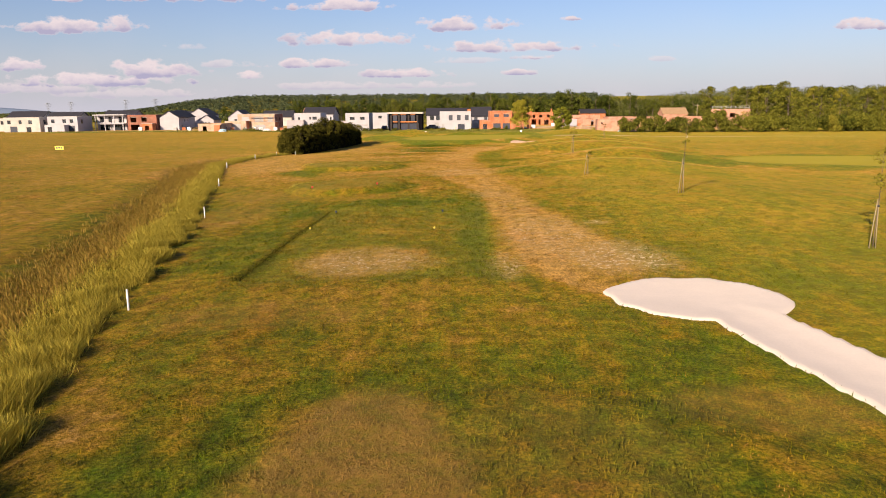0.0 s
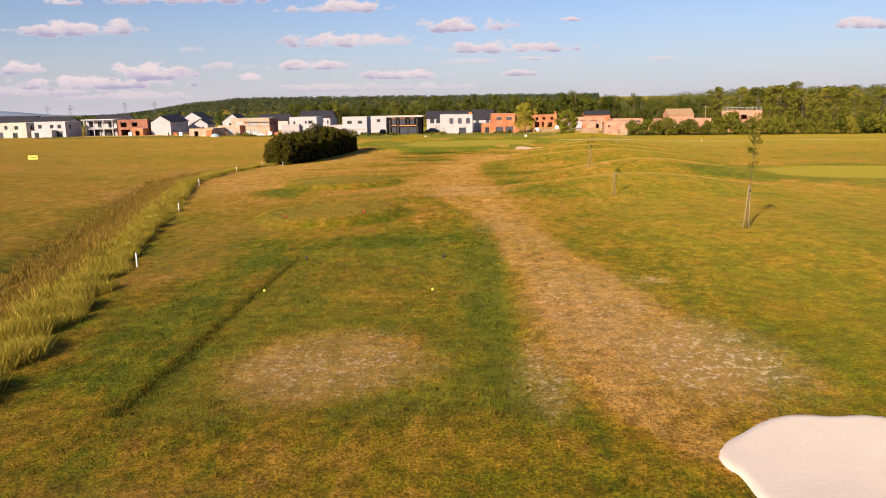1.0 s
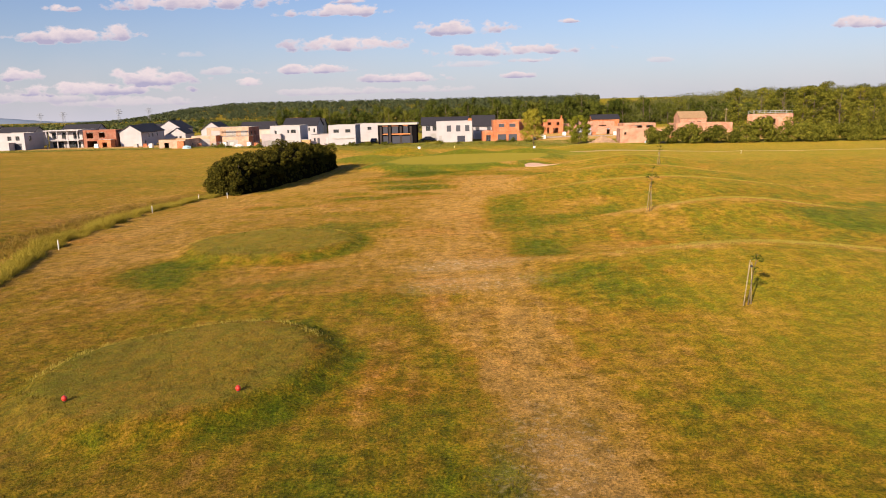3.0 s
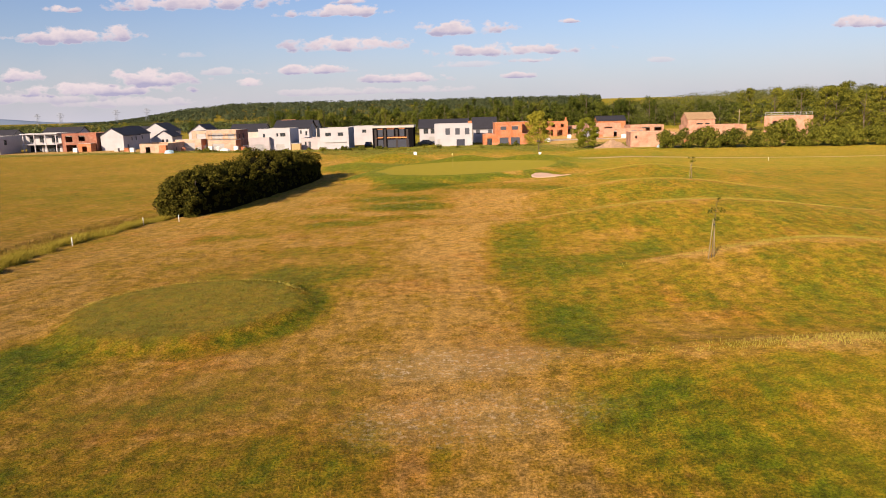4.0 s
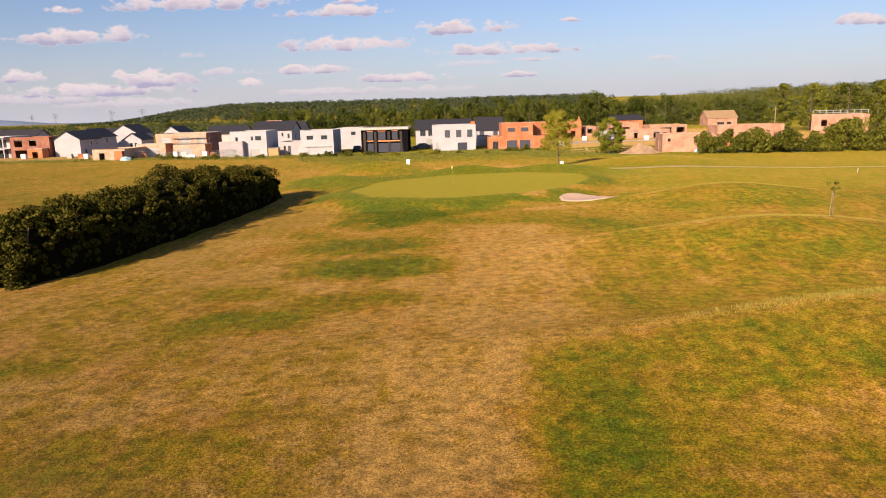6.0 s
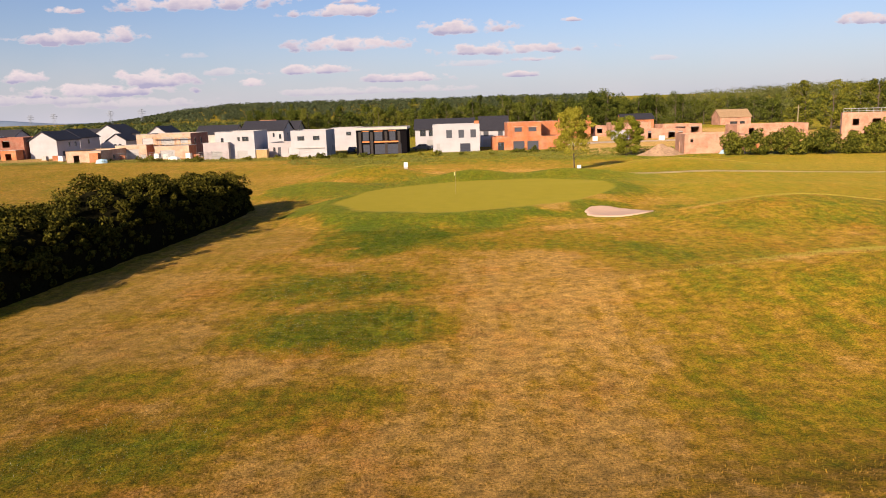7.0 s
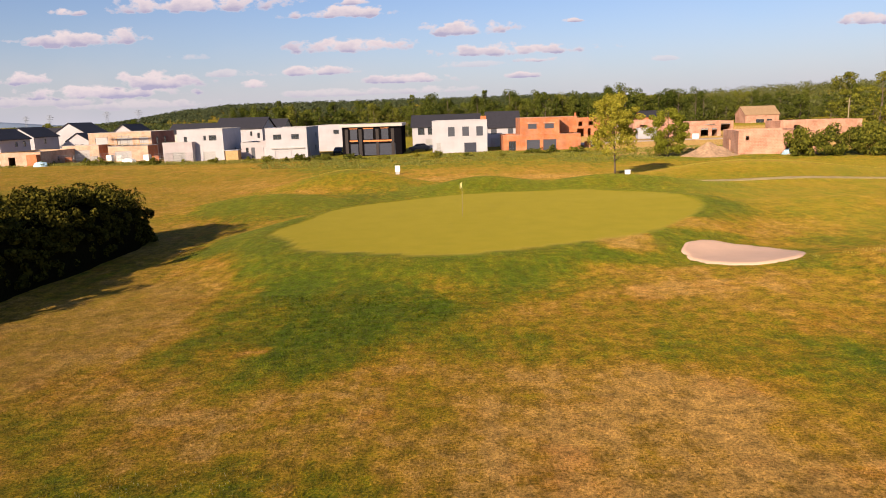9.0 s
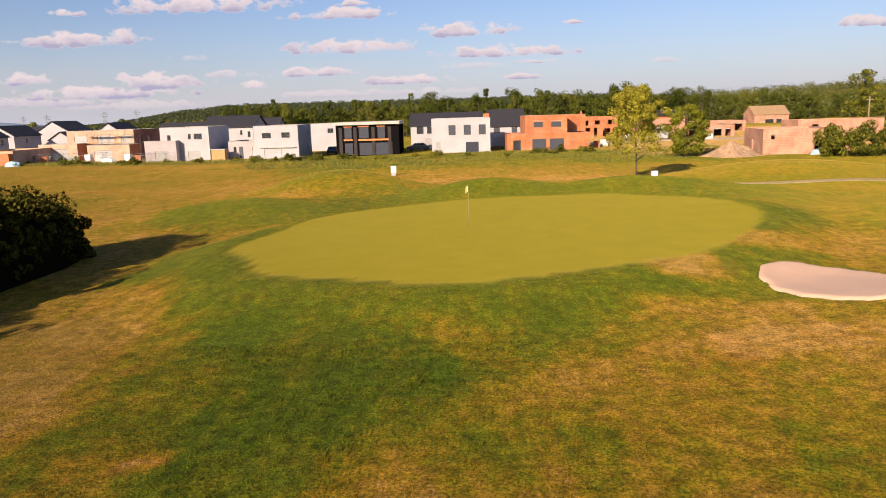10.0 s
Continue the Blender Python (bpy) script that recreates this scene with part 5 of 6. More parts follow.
def build_hedge():
    """The thick dark hedge: bushes grown together along the ditch, one flank turned from the sun."""
    rng = np.random.default_rng(11)
    t = thing("hedge", pose(0, 0, 0), "tall dense dark green hedge of bushes grown together along the ditch", "hedge")

    def shape(u):
        half = 3.3 * (1 - 0.55 * abs(2 * u - 1) ** 5)
        lobes = 0.80 + 0.14 * math.sin(u * 23) * math.sin(u * 9 + 1) + 0.09 * math.sin(u * 41 + 1) + 0.04 * math.sin(u * 97)
        return -22.1 + 3.3 * u, half, 4.9 * lobes * (1 - 0.42 * abs(2 * u - 1) ** 6)

    c, r = [], []
    for k in range(1000):
        u = rng.uniform(0, 1)
        y = 98.5 + 43.0 * u
        mid, half, top = shape(u)
        q = rng.uniform(-1, 1)
        roof = top * (1 - abs(q) ** 2.4 * 0.60) * 0.92
        z = roof * (1 if rng.uniform() < 0.45 else rng.uniform(0.05, 1) ** 0.8)
        x = mid + half * 0.9 * (q if z > roof * 0.98 or u < 0.035 or u > 0.965 else (1 if rng.uniform() < 0.7 else -1) * rng.uniform(0.84, 0.95))
        c.append((x, y, ground_z(x, y) + z))
        r.append(rng.uniform(0.14, 0.27) if x > mid + 0.4 * half and z < 0.8 * top else rng.uniform(0.35, 0.75))
    for k in range(90):
        u = rng.uniform(0.0, 0.02) if k % 2 else rng.uniform(0.98, 1.0)
        mid, half, top = shape(u)
        x, y = mid + half * 0.95 * rng.uniform(-1, 1), 98.5 + 43.0 * u
        c.append((x, y, ground_z(x, y) + top * rng.uniform(0.03, 0.75)))
        r.append(rng.uniform(0.3, 0.6))
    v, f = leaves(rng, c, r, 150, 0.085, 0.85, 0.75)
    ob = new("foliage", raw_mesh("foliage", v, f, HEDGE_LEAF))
    ob.parent = t
    # Added near-black core, a stand-in for deep shade; it lets no light through.
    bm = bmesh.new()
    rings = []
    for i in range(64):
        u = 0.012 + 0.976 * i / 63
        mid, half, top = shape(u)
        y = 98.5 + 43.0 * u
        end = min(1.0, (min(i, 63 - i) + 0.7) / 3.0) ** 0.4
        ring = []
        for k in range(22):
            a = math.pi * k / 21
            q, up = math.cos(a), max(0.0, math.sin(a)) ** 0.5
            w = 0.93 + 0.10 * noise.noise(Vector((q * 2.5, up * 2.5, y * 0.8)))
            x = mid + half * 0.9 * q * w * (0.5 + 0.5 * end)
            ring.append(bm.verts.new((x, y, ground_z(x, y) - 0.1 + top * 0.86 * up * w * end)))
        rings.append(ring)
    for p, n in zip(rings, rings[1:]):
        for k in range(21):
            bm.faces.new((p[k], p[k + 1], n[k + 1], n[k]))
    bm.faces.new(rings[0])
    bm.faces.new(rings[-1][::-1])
    core_black = plain("hedge_shade_black", (0.010, 0.009, 0.004), 1.0, 0, 0.5, 9)
    core_black.node_tree.nodes["Principled BSDF"].inputs["Specular IOR Level"].default_value = 0.0
    part("inner_growth", bm, core_black, t, "added black core that stands for the shade inside the hedge")
    for k in range(24):
        bm = bmesh.new()
        y = 99 + 42 * (k + 0.5) / 24
        x = -22.4 + 3.3 * (y - 98.5) / 43 + rng.uniform(-1.6, 1.6)
        z = ground_z(x, y)
        tube(bm, (x, y, z - 0.2), (x + rng.uniform(-0.6, 0.6), y + rng.uniform(-0.6, 0.6), z + rng.uniform(2.2, 3.4)), 0.09, 0.03, 5)
        part("stem", bm, BARK, t)


build_hedge()

lime = tree_parts(3, 8.3, 3.1, 2.0, 86, 130, 0.10, BRIGHT_LEAF, 0.10, 1.0, (0.15, 0.29))
tree_of(lime, pose(18.0, 173.4, ground_z(18, 173.4)), "young broad-leaved tree with a loose yellow-green crown beside the green")
lime2 = tree_parts(5, 7.0, 2.6, 0.5, 100, 190, 0.10, LIME_LEAF, 0.12, 1.1, (0.20, 0.34), 0.42)
tree_of(lime2, pose(32.5, 205.0, ground_z(32.5, 205)), "low-branched young tree with a dense yellow-green crown near the houses")


def build_woods():
    kinds = [tree_parts(20 + k, 11.6 + 0.6 * k, 3.9 + 0.5 * (k % 3), 0.2, 44, 84, 0.20, FOREST_LEAF, 0.2, 1.0, (0.25, 0.42), (0.55, 0.44, 0.62)[k % 3]) for k in range(6)]
    slim = tree_parts(40, 14.5, 2.3, 2.5, 46, 46, 0.20, FOREST_LEAF, 0.18, 0.9, (0.2, 0.4), 0.45)
    rng = np.random.default_rng(5)

    bright = [tree_parts(50 + k, 12.5 + k, 4.4, 0.5, 58, 80, 0.19, SHRUB_LEAF, 0.2, 1.05, (0.17, 0.34), (0.5, 0.4, 0.6)[k]) for k in range(3)]

    def plant(x, y, size, tall=False, kind=None):
        parts = slim if tall else (kind[rng.integers(len(kind))] if kind else kinds[rng.integers(6)])
        m = pose(x, y, ground_z(x, y) - 0.1, 0, 0, rng.uniform(0, 360)) @ Matrix.Diagonal((size * rng.uniform(0.85, 1.2), size * rng.uniform(0.85, 1.2), size, 1))
        tree_of(parts, m, "tall slender woodland tree with a thin top" if tall else "broad-leaved woodland tree in full summer leaf", group="edge of the wood")

    # The belt behind the houses, two rows deep, rising a little to the right.
    for row, y0 in enumerate((336, 349)):
        for k in range(42):
            x = -64 + (k + 0.5 * row) * 3.6 + rng.uniform(-1.4, 1.4)
            if x > 78:
                continue
            plant(x, y0 + rng.uniform(-5, 5) + 0.10 * max(0, x - 40), (0.86 if x < -20 else 0.92) * rng.uniform(0.80, 1.14) * (1 + 0.0012 * max(0, x)), rng.uniform() < 0.07)
    for k in range(34):
        x = 70 + k * 5.2 + rng.uniform(-2, 2)
        plant(x, 398 - 0.2 * k + rng.uniform(-8, 8), rng.uniform(0.85, 1.08))
    # Taller trees standing nearer on the right.
    for x, y, s in ((93.5, 218.5, 0.9), (97.5, 221, 1.02), (102.5, 217, 0.95)):
        plant(x, y, s, kind=bright)
    for k in range(17):
        x = 107 + k * 5.0 + rng.uniform(-1.6, 1.6)
        plant(x, 224 + rng.uniform(-6, 6), rng.uniform(0.72, 1.02), kind=bright)
    for k in range(16):
        x = 103 + k * 5.6 + rng.uniform(-1.8, 1.8)
        plant(x, 252 + rng.uniform(-7, 7), rng.uniform(0.9, 1.15), kind=bright)
    for k in range(9):
        plant(106 + k * 7 + rng.uniform(-2, 2), 296 + rng.uniform(-6, 6), rng.uniform(0.95, 1.25), False, kind=bright)
    # Single trees among the far roofs.
    for x, y, s in ((-74, 345, 0.8), (-70, 349, 0.85), (-128, 330, 0.6), (-104, 338, 0.62), (-150, 320, 0.55)):
        plant(x, y, s)


build_woods()


def build_shrubs():
    kinds = [bush_mesh(60 + k, 2.9, 2.5, 4.0 + 0.4 * k, 34, 100, 0.15, SHRUB_LEAF) for k in range(3)]
    rng = np.random.default_rng(8)
    for k in range(34):
        x = 49.2 + k * 2.95 + rng.uniform(-0.6, 0.6)
        y = 198.3 - 0.11 * (x - 46) + rng.uniform(-1.2, 1.2)
        s = rng.uniform(0.65, 1.35)
        ob = new("shrub", kinds[k % 3])
        ob.matrix_world = pose(x, y, ground_z(x, y), 0, 0, rng.uniform(0, 360)) @ Matrix.Diagonal((s, s, s * rng.uniform(1.05, 1.4), 1))
        tagged(ob, "bushy green shrub with sunlit outer leaves in a row", "shrub", "shrubs by the building site")


build_shrubs()


def build_brambles():
    """Low bushes among the weeds in front of the building plots."""
    kinds = [bush_mesh(160 + k, 1.3, 1.0, 1.0 + 0.15 * k, 14, 60, 0.085, SHRUB_LEAF) for k in range(3)]
    rng = np.random.default_rng(18)
    for k in range(40):
        x = rng.uniform(-74, 24)
        y = 224 + rng.uniform(-2.5, 3.5) + (0 if x < -20 else -4)
        s = rng.uniform(0.5, 1.15)
        ob = new("bramble", kinds[k % 3])
        ob.matrix_world = pose(x, y, ground_z(x, y), 0, 0, rng.uniform(0, 360)) @ Matrix.Diagonal((s * 1.3, s, s, 1))
        tagged(ob, "low green bramble bush among the weeds before the houses", "bush", "brambles before the houses")


build_brambles()


def far_canopy(name, label, seed, count, region, size, per, leaf, mat):
    """Distant woodland: many domed tree crowns over a hillside."""
    rng = np.random.default_rng(seed)
    x, y, low = region(rng, count)
    s = size * rng.uniform(0.65, 1.3, count) * low
    c = np.stack([x, y, height(x, y) + s * 0.8], 1)
    v, f = leaves(rng, c, s, per, leaf, 0.9, 0.3)
    ob = new(name, raw_mesh(name, v, f, mat))
    return tagged(ob, label, "woodland", kind="stuff")


def near_hill(r, n):
    w = 430 + 570 * r.uniform(0, 1, n) ** 1.4
    return r.uniform(0.02, 1.25, n) * 0.62 * w + 0.02 * w, w, np.ones(n)


def far_ridge(r, n):
    w = 1400 + 550 * r.uniform(0, 1, n) ** 0.85
    u = -0.50 + 0.70 * r.uniform(0, 1, n)
    return u * w, w, 0.35 + 0.65 * smooth(-0.46, -0.33, u)


def plain_trees(r, n):
    w = 420 + 960 * r.uniform(0, 1, n) ** 1.5
    return -(0.08 + 0.64 * r.uniform(0, 1, n)) * w, w, np.ones(n)


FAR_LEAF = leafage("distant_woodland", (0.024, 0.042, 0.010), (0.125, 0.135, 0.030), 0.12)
# Ridge leaves: distance haze is mixed into the green itself.
HILL_LEAF = leafage("haze_tinted_woodland", (0.042, 0.060, 0.028), (0.11, 0.12, 0.052), 0.12, 0.05)
# Hills and woods far off.
far_canopy("woodland", "dense green woodland covering the hillside beyond the houses", 71, 2500, near_hill, 5.4, 96, 0.6, FAR_LEAF)
far_canopy("woodland", "distant wooded ridge, green with painted-in haze", 72, 3900, far_ridge, 5.6, 34, 1.5, HILL_LEAF)
far_canopy("woodland", "line of hedgerow trees on the plain behind the village", 73, 1300, plain_trees, 3.0, 44, 0.55, FAR_LEAF)


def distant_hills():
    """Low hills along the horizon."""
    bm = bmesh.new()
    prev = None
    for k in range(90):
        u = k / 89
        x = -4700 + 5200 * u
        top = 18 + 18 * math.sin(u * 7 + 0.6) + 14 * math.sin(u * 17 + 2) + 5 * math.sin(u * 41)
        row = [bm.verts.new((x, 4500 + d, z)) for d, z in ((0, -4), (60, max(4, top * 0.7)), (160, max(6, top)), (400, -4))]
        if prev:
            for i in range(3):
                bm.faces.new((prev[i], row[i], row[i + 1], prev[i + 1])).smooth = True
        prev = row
    # The blue base colour paints distance haze onto the hills.
    tagged(new("distant_hills", mesh_of("distant_hills", bm, plain("haze_tinted_hills", (0.17, 0.22, 0.30), 0.95, 0, 0.15, 0.004))), "low hills along the far horizon, blue-green from painted haze", "hills", kind="structure")


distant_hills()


# ---- tall grass, ditch plants and weeds ----
def grass_stuff(name, label, seed, x, y, tall, wide, blades, mat, lean=0.35):
    """Tufts of tapering blades at the given places."""
    rng = np.random.default_rng(seed)
    n = len(x)
    z = height(x, y)
    px, py, pz = (np.repeat(q, blades) for q in (x, y, z))
    m = n * blades
    h = np.repeat(tall * rng.uniform(0.7, 1.2, n), blades) * rng.uniform(0.6, 1.1, m)
    a = rng.uniform(0, 6.283, m)
    bx, by = px + rng.normal(0, 0.09, m), py + rng.normal(0, 0.09, m)
    w = wide * rng.uniform(0.6, 1.4, m)
    dx, dy = np.cos(a), np.sin(a)
    l2 = h * lean * rng.uniform(0.3, 1.3, m)
    l1 = l2 * 0.57
    p0 = np.stack([bx - dy * w, by + dx * w, pz - 0.03], 1)
    p1 = np.stack([bx + dy * w, by - dx * w, pz - 0.03], 1)
    p2 = np.stack([bx + dx * l1 + dy * w * 0.8, by + dy * l1 - dx * w * 0.8, pz + h * 0.6], 1)
    p3 = np.stack([bx + dx * l2, by + dy * l2, pz + h], 1)
    v = np.stack([p0, p1, p2, p3], 1).reshape(-1, 3)
    ob = new(name, raw_mesh(name, v, np.arange(4 * m).reshape(-1, 4), mat))
    return tagged(ob, label, "grass", kind="stuff")


rng = np.random.default_rng(31)
gy = -8 + 107 * rng.uniform(0, 1, 22000) ** 1.5
gx = fence_x(gy) - 0.25 - np.abs(rng.normal(0, 0.8, len(gy)))
gx = gx + 0.45 * ripple(gx, gy, 4.5, 12)
clump = np.clip(0.5 + 0.6 * ripple(gx, gy, 3.1, 9) + 0.35 * ripple(gx, gy, 1.3, 4), 0, 1)
keep = (gx > fence_x(gy) - 2.4) & (rng.uniform(0, 1, len(gx)) < 0.2 + 0.8 * clump)
grass_stuff("tall_grass", "tall straw-coloured meadow grass along the fence posts", 32, gx[keep], gy[keep], 0.12 + 0.32 * clump[keep], 0.005, 12, TALL_GRASS, 0.7)
gy = -6 + 108 * rng.uniform(0, 1, 9000) ** 1.3
gx = fence_x(gy) - 3.6 + rng.normal(0, 0.7, len(gy))
grass_stuff("ditch_plants", "brown and green weeds filling a shallow ditch", 33, gx, gy, 0.22, 0.014, 8, DITCH_GRASS, 0.9)
gx, gy = rng.uniform(-30, 62, 9000), rng.uniform(0, 1, 9000)
gy = 203 + 24 * gy + 3 * np.sin(gx * 0.2)
keep = rng.uniform(0, 1, 9000) < 0.15 + 1.1 * np.clip(ripple(gx, gy, 9, 4) + 0.25, 0, 1)
gx, gy = gx[keep], gy[keep]
grass_stuff("weeds", "rough green and straw weeds in front of the houses", 34, gx, gy, 0.3, 0.03, 8, WEED_GRASS, 0.8)
gx, gy = rng.uniform(-125, -25, 3500), rng.uniform(221, 229, 3500)
grass_stuff("weeds", "rough weeds along the foot of the building site", 35, gx, gy, 0.35, 0.03, 8, WEED_GRASS, 0.8)


def short_turf():
    """Blades that stand up from the rough turf along the flight line."""
    r = np.random.default_rng(77)
    n = 95000
    y = -3 + 128 * r.uniform(0, 1, n)
    x = 0.2 + r.normal(0, 8.5, n)
    e = np.minimum(bunker_edge(x, y), small_bunker_edge(x, y))
    ok = (e > 1.05) & (green_edge(x, y) > 1.03) & (x > fence_x(y))
    x, y = x[ok], y[ok]
    ob = grass_stuff("rough_grass", "short uneven blades of dry and green rough grass", 78, x, y, 0.045 + 0.05 * np.clip(1 - zones(x, y)[0] * 1.6, 0, 1), 0.010, 3, TURF, 1.1)
    dry, mown, bare, ditch = (np.repeat(q, 12) for q in zones(x, y))
    tone = ob.data.color_attributes.new("turf", "FLOAT_COLOR", "POINT")
    tone.data.foreach_set("color", np.stack([dry, mown, bare * 0, ditch], 1).astype(np.float32).ravel())


short_turf()


def crest_grass():
    """Uncut grass along the crests of the mounds, its colour paled for low sun."""
    r = np.random.default_rng(85)
    xs, ys = [], []
    for cx, cy, rx, turn in CRESTS + ((-9.2, 173.0, 4.6, 0),):
        n = int(rx * 130)
        x = cx + rx * np.clip(r.normal(0, 0.42, n), -1.1, 1.1)
        xs.append(x)
        ys.append(cy + (x - cx) * math.tan(radians(turn)) - 0.2 * ripple(x, cy, 6, 3) + r.normal(0.1, 0.3, n))
    # The far rims of the two raised tees.
    for cx, cy, rx, ry in TEES:
        a = r.uniform(0.5, 3.3, 300)
        k = 1.01 + r.normal(0, 0.03, 300)
        xs.append(cx + rx * k * np.cos(a))
        ys.append(cy + ry * k * np.sin(a))
    grass_stuff("crest_grass", "dry grass left long on mound crests and tee rims, coloured sunlit-pale", 86, np.concatenate(xs), np.concatenate(ys), 0.07, 0.007, 5, CREST_GRASS, 0.8)


crest_grass()


def clover_flowers():
    """Small pale flower heads scattered through the damp green patches."""
    r = np.random.default_rng(95)
    xs, ys = [], []
    for cx, cy, rx, ry, n in ((-3.2, 101.0, 4.0, 3.4, 700), (-4.4, 107.6, 3.4, 3.4, 500), (-7.0, 91.0, 2.6, 2.2, 160)):
        a, q = r.uniform(0, 6.283, n), np.sqrt(r.uniform(0, 1, n))
        xs.append(cx + rx * q * np.cos(a))
        ys.append(cy + ry * q * np.sin(a))
    petals = leafage("clover_petals", (0.26, 0.24, 0.14), (0.48, 0.45, 0.33), 0.2, 0.05)
    grass_stuff("clover", "tiny pale clover flowers scattered in green turf", 96, np.concatenate(xs), np.concatenate(ys), 0.04, 0.0055, 2, petals, 0.8)


clover_flowers()
# Dark blades stand in for the shaded face of the tee's low bank.
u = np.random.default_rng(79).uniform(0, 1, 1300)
grass_stuff("tee_edge_grass", "strip of dark blades standing in for bank shade along the tee edge", 80, -6.12 + 0.40 * u + np.random.default_rng(81).normal(0, 0.012, 1300), 16.6 + 15.6 * u, 0.04, 0.007, 3, HEDGE_LEAF, 0.5)


# ---- course furniture ----
def white_post(x, y, tall=0.55):
    t = thing("boundary_post", pose(x, y, ground_z(x, y) - 0.02), "white painted wooden boundary post standing in long grass", "post", "boundary posts along the ditch")
    bm = bmesh.new()
    tube(bm, (0, 0, -0.15), (0, 0, tall), 0.028, 0.028, 8)
    part("shaft", bm, POST_WHITE, t)
    bm = bmesh.new()
    tube(bm, (0, 0, tall + 0.002), (0, 0, tall + 0.05), 0.031, 0.018, 8)
    part("cap", bm, POST_WHITE, t)


for y in (13.9, 31.4, 48.0, 65.2, 83.0):
    white_post(float(fence_x(y)) + 0.1, y)
white_post(-23.0, 93.9)
white_post(-20.8, 95.6)
white_post(51.1, 151.5)


def tee_marker(x, y, mat, label, r=0.046):
    t = thing("tee_marker", pose(x, y, ground_z(x, y)), label, "tee marker", "tee markers")
    bm = bmesh.new()
    bmesh.ops.create_icosphere(bm, subdivisions=2, radius=r, matrix=Matrix.Translation((0, 0, 0.075)) @ Matrix.Diagonal((1, 1, 1.2, 1)))
    part("ball", bm, mat, t)
    bm = bmesh.new()
    tube(bm, (0, 0, -0.1), (0, 0, 0.028), 0.045, 0.03, 8)
    part("spike", bm, FRAME, t)


for x, y in ((-5.6, 26.3), (-0.2, 26.1)):
    tee_marker(x, y, YELLOW, "round yellow tee marker on short grass")
for x, y in ((-8.4, 41.9), (-4.2, 41.8)):
    tee_marker(x, y, RED, "round red tee marker on short grass", 0.065)


for x, y in ((-5.3, 31.7), (0.1, 31.5)):
    tee_marker(x, y, BLUE, "round blue tee marker on short grass")


def build_flag():
    x, y = 1.75, 141.2
    t = thing("flagstick", pose(x, y, ground_z(x, y)), "thin pale golf flagstick with a small yellow flag in the hole", "flagstick")
    bm = bmesh.new()
    tube(bm, (0, 0, -0.1), (0, 0, 2.1), 0.013, 0.011, 8)
    part("pole", bm, STAKE_WOOD, t)
    bm = bmesh.new()
    pts = []
    for i in range(7):
        u = i / 6
        pts.append([bm.verts.new((-0.015 - 0.11 * u, 0.04 * math.sin(u * 5), 2.06 - v * 0.30 - 0.10 * u)) for v in (0, 0.5, 1)])
    for i in range(6):
        for k in range(2):
            bm.faces.new((pts[i][k], pts[i + 1][k], pts[i + 1][k + 1], pts[i][k + 1]))
    bm.normal_update()
    bmesh.ops.solidify(bm, geom=bm.faces[:], thickness=0.006)
    part("flag", bm, PALE_YELLOW, t, "small faded yellow flag")


build_flag()


def tee_sign(x, y, w=0.85, tall=1.5):
    t = thing("tee_sign", pose(x, y, ground_z(x, y)), "white upright tee sign board on a dark foot", "sign")
    part("board", boxes((-w / 2, w / 2, -0.04, 0.04, 0.35, tall)), POST_WHITE, t)
    part("foot", boxes((-w / 2 + 0.05, w / 2 - 0.05, -0.08, 0.08, -0.05, 0.345)), GREY_WALL, t)


tee_sign(-5.9, 189.5, 0.62, 1.1)


def yellow_board(x, y):
    t = thing("distance_board", pose(x, y, ground_z(x, y)), "low yellow distance board in the dry field", "sign")
    part("board", boxes((-0.75, 0.75, -0.05, 0.05, 0.12, 0.75)), YELLOW, t)
    for u in (-0.5, -0.12, 0.26):
        part("lettering", boxes((u, u + 0.24, -0.056, -0.052, 0.30, 0.58)), FRAME, t, "dark bar in place of writing")
    part("leg", boxes((-0.55, -0.47, -0.04, 0.04, -0.1, 0.119)), FRAME, t)
    part("leg", boxes((0.47, 0.55, -0.04, 0.04, -0.1, 0.119)), FRAME, t)


yellow_board(-66, 119)


